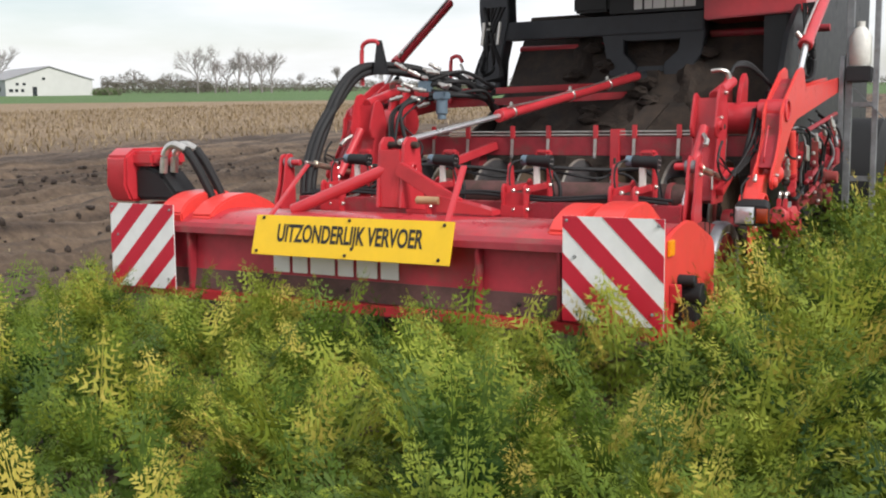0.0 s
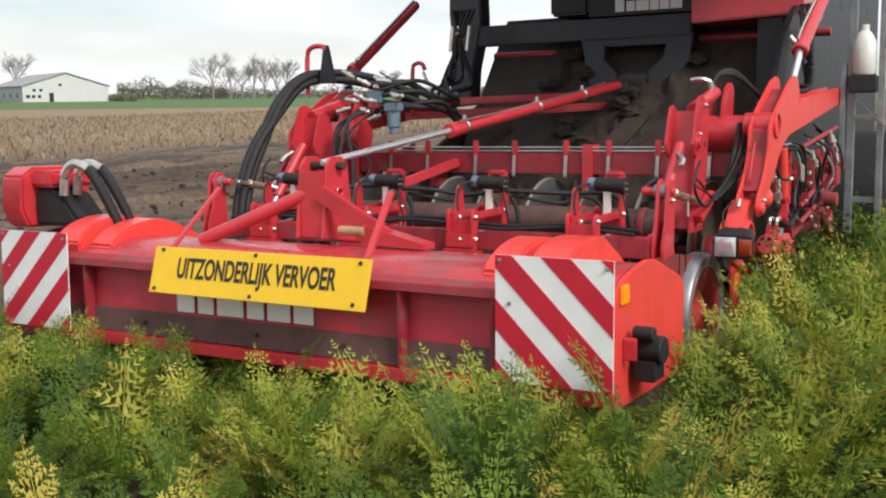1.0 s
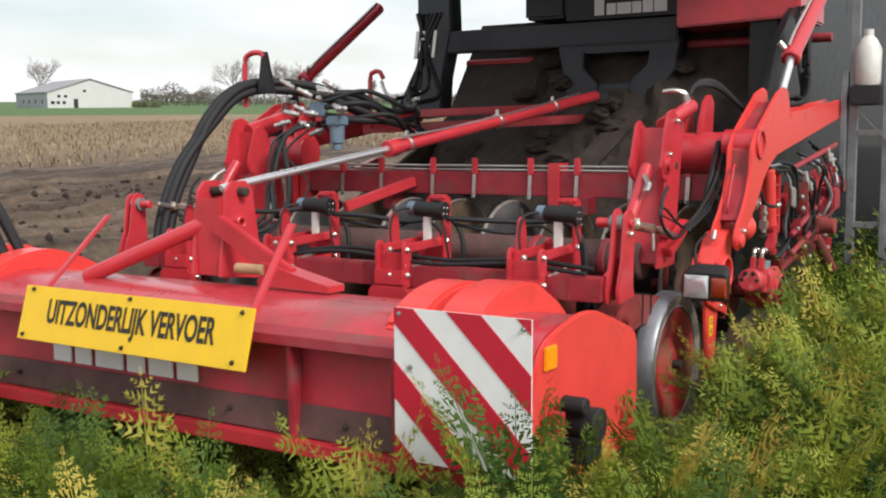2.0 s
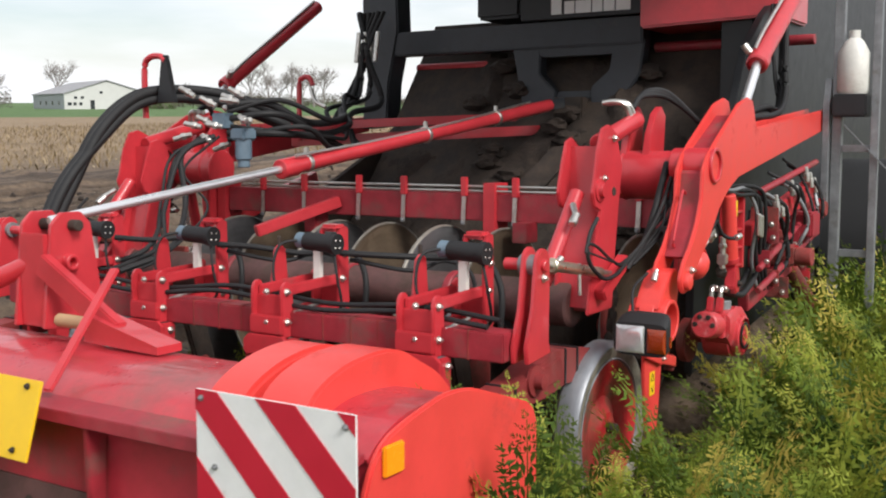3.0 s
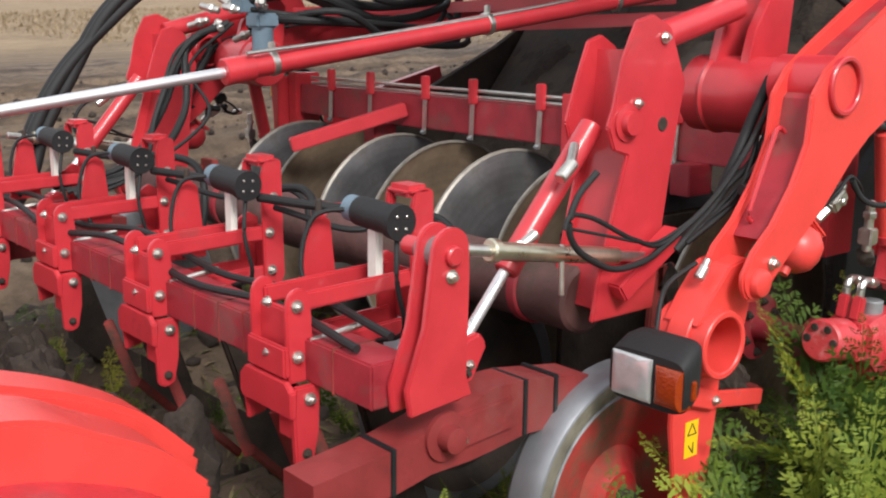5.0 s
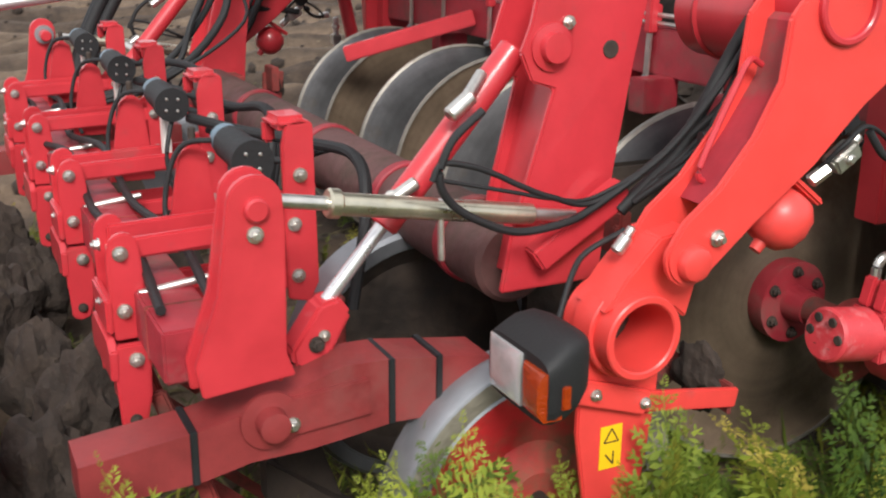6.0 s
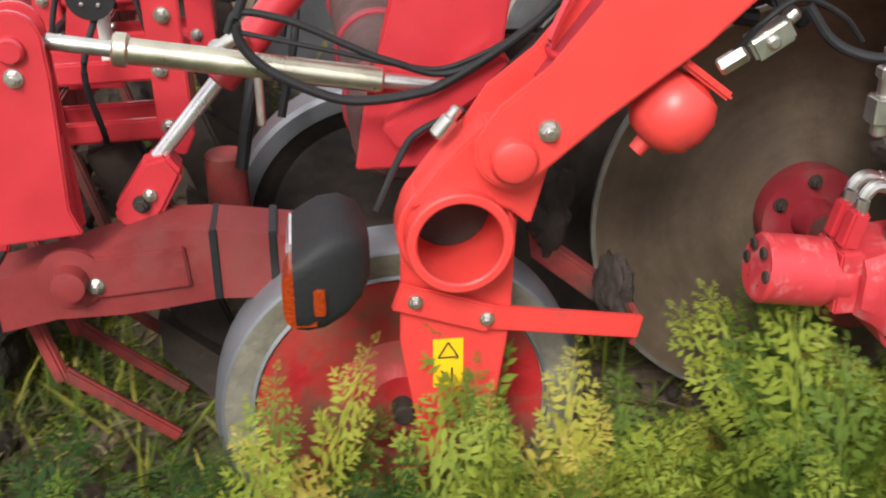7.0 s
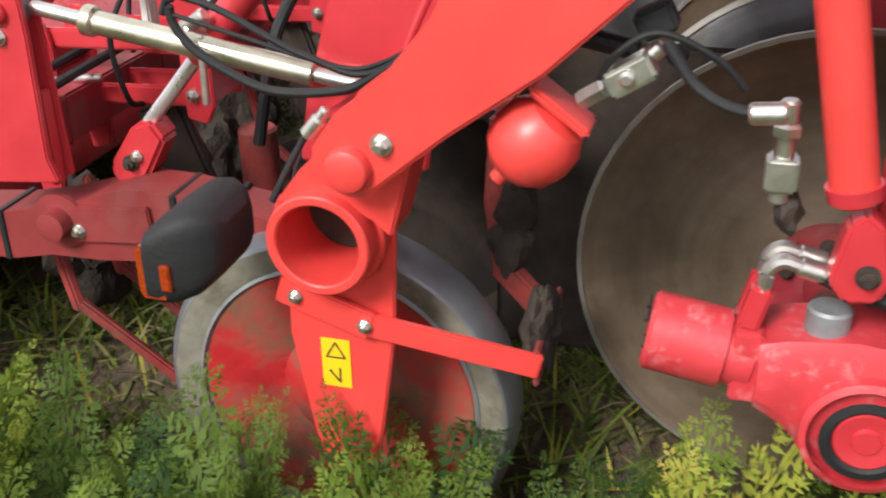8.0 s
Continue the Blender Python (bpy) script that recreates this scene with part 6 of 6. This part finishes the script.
left_post = part("left_post", sheet([(-4.50, 2.85), (-4.22, 2.85), (-4.20, 2.3), (-4.28, 1.95), (-4.30, 1.66), (-4.52, 1.64), (-4.46, 2.0), (-4.50, 2.4)], 9.05, 9.22, 0.01), FRAME_GREY, H)
panel = part("name_panel", box(-3.24, -2.43, 9.02, 9.10, 2.30, 2.75, 0.006), BLACK, H, "black panel with white lettering shapes")
for x, w, h, up in ((-3.02, 0.07, 0.11, 0), (-2.93, 0.065, 0.075, 0), (-2.855, 0.10, 0.075, 0), (-2.745, 0.065, 0.075, 0), (-2.67, 0.07, 0.11, 0), (-2.59, 0.09, 0.11, 0)):
    part("mark", box(x, x + w, 9.012, 9.02, 2.325, 2.325 + h, 0.0), WHITE, panel)
part("hopper", box(-3.58, -3.26, 9.05, 12.4, 2.33, 3.6, 0.02), BLACK, H, "black bunker wall")
red_box = part("red_panel", sheet([(-2.41, 2.20), (-1.62, 2.225), (-1.62, 3.3), (-2.41, 3.3)], 8.94, 9.6, 0.012), RED, H, "smooth red body panel")
part("red_tube", rod((-4.2, 9.30, 2.06), (-3.2, 9.30, 2.06), 0.03), RED, H)
part("red_tube", rod((-2.45, 9.30, 2.12), (-1.5, 9.30, 2.12), 0.03), DUSTY_RED, H)
part("red_tube", beam((-4.30, 8.05, 1.55), (-3.05, 9.0, 1.62), 0.05, 0.06), RED, H)
part("red_tube", beam((-4.42, 7.6, 1.62), (-3.2, 8.9, 1.70), 0.05, 0.05), RED, H)
part("chain", rod((-2.0, 9.4, 1.7), (-2.0, 9.4, 2.3), 0.008, 8), STEEL, H)
# out of view; added to keep skylight off the web, discs and row units
part("shade_block", box(-4.15, -1.70, 7.1, 12.0, 2.78, 3.5, 0.04), BLACK, H, "unseen black block added over the web to shade it")
part("body_side", box(-1.95, -1.75, 9.0, 13.0, 0.8, 3.4, 0.02), BLACK, H)
part("body_core", joined(box(-3.5, -1.9, 9.75, 13.5, 0.7, 3.5, 0.03), box(-4.2, -3.5, 9.78, 13.4, 0.7, 2.05, 0.03)), BLACK, H, "dark body of the machine")

PLACE = Matrix()
# galvanised posts, tank and boxes on the rear right
rack = part("service_rack", plate([(9.10, 1.25), (9.10, 1.80), (9.14, 1.95), (9.22, 1.95), (9.26, 1.25)], -1.36, -1.325), GALV, H, "grey galvanised service rack")
for x0, x1, y0, y1, z0, z1 in ((-1.32, -1.27, 9.14, 9.20, 0.75, 2.8), (-1.12, -1.08, 9.14, 9.19, 0.7, 2.8), (-1.02, -0.98, 9.5, 9.56, 0.6, 2.9)):
    part("post", box(x0, x1, y0, y1, z0, z1), GALV, rack)
for z in (0.98, 1.55):
    part("rail", box(-1.27, -1.12, 9.155, 9.185, z, z + 0.04), GALV, rack)
part("bottle", lathe([(0, 0), (0, 0.07), (0.02, 0.082), (0.22, 0.082), (0.28, 0.05), (0.30, 0.03), (0.34, 0.03), (0.34, 0)], (-1.22, 9.16, 1.86), (-1.22, 9.16, 2.3), 24), PLASTIC_WHITE, rack, "white plastic bottle")
part("bottle_holder", box(-1.31, -1.13, 9.07, 9.25, 1.74, 1.86, 0.01), BLACK, rack)
part("strap", beam((-1.25, 9.10, 1.70), (-1.02, 9.14, 1.45), 0.02, 0.008), GALV, rack)
part("pivot_tube", rod((-1.40, 9.0, 1.25), (-1.30, 9.0, 1.25), 0.04), MUDDY_RED, H)
part("bracket", box(-1.45, -1.28, 8.62, 8.78, 1.12, 1.25, 0.01), DUSTY_RED, H)
for k in range(5):
    part("hose", hose(loose([(-1.62 + 0.02 * k, 9.0, 2.35), (-1.60 + 0.015 * k, 8.95, 2.0), (-1.56 + 0.012 * k, 8.9, 1.80), (-1.54 + 0.01 * k, 8.6, 1.77), (-1.52, 8.2 - 0.05 * k, 1.72)], 70 + k, 0.025), 0.009 + 0.0015 * k), RUBBER, H)
part("sloping_shaft", rod((-1.40, 8.55, 1.02), (-1.36, 8.95, 0.74), 0.04), MUDDY_RED, H)
part("gear_casing", joined(box(-1.46, -1.32, 8.40, 8.54, 0.99, 1.10, 0.015), rod((-1.32, 8.47, 1.04), (-1.24, 8.47, 1.04), 0.045), rod((-1.40, 8.47, 1.10), (-1.40, 8.47, 1.17), 0.035), rod((-1.40, 8.30, 1.05), (-1.40, 8.40, 1.05), 0.04)), MUDDY_RED, H)
rng3 = random.Random(11)
for k in range(9):
    y, z = 8.12 + 0.09 * k, 1.34 - 0.05 * (k % 3) + 0.02 * k
    part("hose", hose(loose([(-1.42, y - 0.1, z + 0.06), (-1.33, y, z), (-1.32, y + 0.05, z - 0.16), (-1.36, y + 0.08, z - 0.32), (-1.42, y + 0.2, z - 0.45)], 90 + k, 0.03), rng3.uniform(0.006, 0.013)), RUBBER if k % 4 else GALV, H)
    part("coupling", joined(rod((-1.335, y, z + 0.02), (-1.325, y + 0.01, z - 0.06), 0.013), rod((-1.333, y + 0.003, z - 0.01), (-1.33, y + 0.006, z - 0.035), 0.018, 6)), STEEL, H)
for k in range(12):
    y, z, w = rng3.uniform(8.05, 9.0), rng3.uniform(0.82, 1.2), rng3.uniform(0.02, 0.05)
    part("bracket", joined(box(-1.44, -1.36 + w, y, y + 0.012, z, z + 0.06 + w, 0.002), box(-1.44, -1.36, y, y + 0.05 + w, z, z + 0.012, 0.002)), (RED, DUSTY_RED, MUDDY_RED)[k % 3], H)
    part("bolt", bolt((-1.36 + w * 0.4, y - 0.001, z + 0.03), (0, -1, 0), 0.010), STEEL, H)
for z0, z1 in ((1.02, 1.26), (0.92, 1.12), (1.38, 1.50)):
    part("push_rod", rod((-1.37, 8.0, z0), (-1.34, 8.9, z1), 0.016), DUSTY_RED, H)
rear_wheel = part("rear_tyre", lathe([(-0.25, 0.35), (-0.27, 0.6), (-0.22, 0.74), (0.22, 0.74), (0.27, 0.6), (0.25, 0.35)], (-1.55, 11.6, 0.74), (-0.55, 11.6, 0.74), 48), RUBBER, H, "large black rear tyre")
part("rim", lathe([(0.0, 0.0), (0.0, 0.30), (0.2, 0.36), (0.24, 0.36)], (-1.55, 11.6, 0.74), (-0.55, 11.6, 0.74), 36), RED, rear_wheel)

PLACE = Matrix.Translation((0.06, -0.12, 0.02))
# ---------- hose arch, valves and guards on the far side ----------
for i in range(4):
    o, q = 0.045 * (i % 2) - 0.02, 0.045 * (i // 2)
    part("hose", hose([(-3.98 + o, 7.78, 1.68 + q), (-4.22 + o, 7.56, 1.80 + q), (-4.42 + o, 7.34, 1.83 + q), (-4.49 + o, 7.13, 1.78 + q), (-4.50 + o, 6.91, 1.61 + q), (-4.52 + o, 6.71 + q, 1.40), (-4.52 + o, 6.58 + q, 1.18), (-4.50 + o, 6.5 + q, 0.98), (-4.4 + o, 6.4, 0.85)], 0.026, 12), RUBBER, H, "thick sleeved black hose")
guard = part("hose_guard", hose([(-4.50, 7.23, 1.72), (-4.50, 7.23, 1.98), (-4.46, 7.23, 2.04), (-4.38, 7.23, 2.045), (-4.34, 7.23, 2.02)], 0.017), RED, H)
part("gusset", sheet([(-4.40, 1.80), (-4.36, 2.05), (-4.33, 2.05), (-4.27, 1.80)], 7.22, 7.25), BLACK, guard)
guard = part("hose_guard", hose([(-4.36, 8.34, 1.60), (-4.36, 8.34, 1.93), (-4.33, 8.34, 1.985), (-4.28, 8.34, 1.985), (-4.25, 8.34, 1.94)], 0.016), RED, H)
part("hook", hose([(-4.26, 8.33, 1.92), (-4.2, 8.3, 1.84), (-4.12, 8.3, 1.80)], 0.012), STEEL, guard)
filt = part("filter", joined(rod((-3.84, 7.28, 1.50), (-3.84, 7.28, 1.62), 0.043), box(-3.89, -3.79, 7.23, 7.33, 1.60, 1.66, 0.01), rod((-3.84, 7.28, 1.46), (-3.84, 7.28, 1.51), 0.032)), BLUE_GREY, H, "blue-grey oil filter")
rng2 = random.Random(5)
for i in range(16):
    p = Vector((-4.12 + 0.32 * rng2.random(), 7.18 + 0.2 * rng2.random(), 1.58 + 0.28 * rng2.random()))
    d = Vector((rng2.choice((-1, 1)) * 0.8, -0.5 + rng2.random() * 0.4, rng2.uniform(-0.5, 0.5))).normalized()
    part("coupling", joined(rod(p, p + d * 0.10, 0.014), rod(p + d * 0.03, p + d * 0.055, 0.021, 6)), STEEL, filt)
part("valve_block", box(-4.02, -3.93, 7.24, 7.31, 1.66, 1.74), BLUE_GREY, filt)
for i in range(6):
    z = 1.78 - 0.035 * i
    part("hose", hose(loose([(-3.95, 7.28, z), (-3.80 + 0.02 * i, 7.45, z + 0.03), (-3.75, 7.8, z - 0.10 + 0.02 * i), (-3.95, 8.2 + 0.05 * i, z - 0.05), (-4.25, 8.6, 1.72 + 0.02 * i), (-4.42 + 0.03 * i, 8.95, 1.9), (-4.42 + 0.035 * i, 9.0, 2.2), (-4.40 + 0.04 * i, 9.02, 2.45)], 50 + i, 0.035), (0.021, 0.014, 0.018, 0.012, 0.020, 0.015)[i]), RUBBER, H)
for i in range(4):
    part("ferrule", rod((-4.40 + 0.05 * i, 8.98, 2.12), (-4.38 + 0.05 * i, 8.99, 2.32), 0.018), STEEL, H)
for i in range(5):
    part("hose", hose(loose([(-4.05 + 0.03 * i, 7.2, 1.62), (-4.12 + 0.03 * i, 7.05, 1.50), (-4.10 + 0.05 * i, 6.95, 1.25), (-4.0 + 0.05 * i, 6.75, 1.05), (-4.1 + 0.07 * i, 6.5, 1.0)], 60 + i, 0.03), (0.013, 0.008, 0.011, 0.015, 0.007)[i]), RUBBER, H)

PLACE = Matrix()
bpy.context.view_layer.update()


# ---------- what moves ----------
def motions():
    times = [k * 0.5 for k in range(17)]
    walk(harvester, [(t, seat(t) @ LEVEL @ Matrix.Translation(ORIGIN)) for t in times])
    for ob, centre, rate in TURNING:
        walk(ob, [(t, Matrix.Translation(centre - ORIGIN) @ pose(0, 0, 0, rate * t)) for t in times])
    for ob, (x, y, z) in STRIPS:
        hit = (4.90 - y) / DRIVE
        rows = [(0.0, pose(x, y, z))]
        if hit - 0.55 > 0.05:
            rows.append((hit - 0.55, pose(x, y, z)))
        if hit - 0.12 > 0.05:
            rows.append((hit - 0.12, pose(x, y, z - 0.14, 22)))
        if hit + 0.40 < 7.95:
            rows.append((max(hit + 0.40, 0.2), pose(x, y - 0.02, z - 0.30, 40)))
            rows.append((8.0, pose(x, y - 0.02, z - 0.42, 60)))
        else:
            rows.append((8.0, pose(x, y, z)))
        walk(ob, rows)


motions()
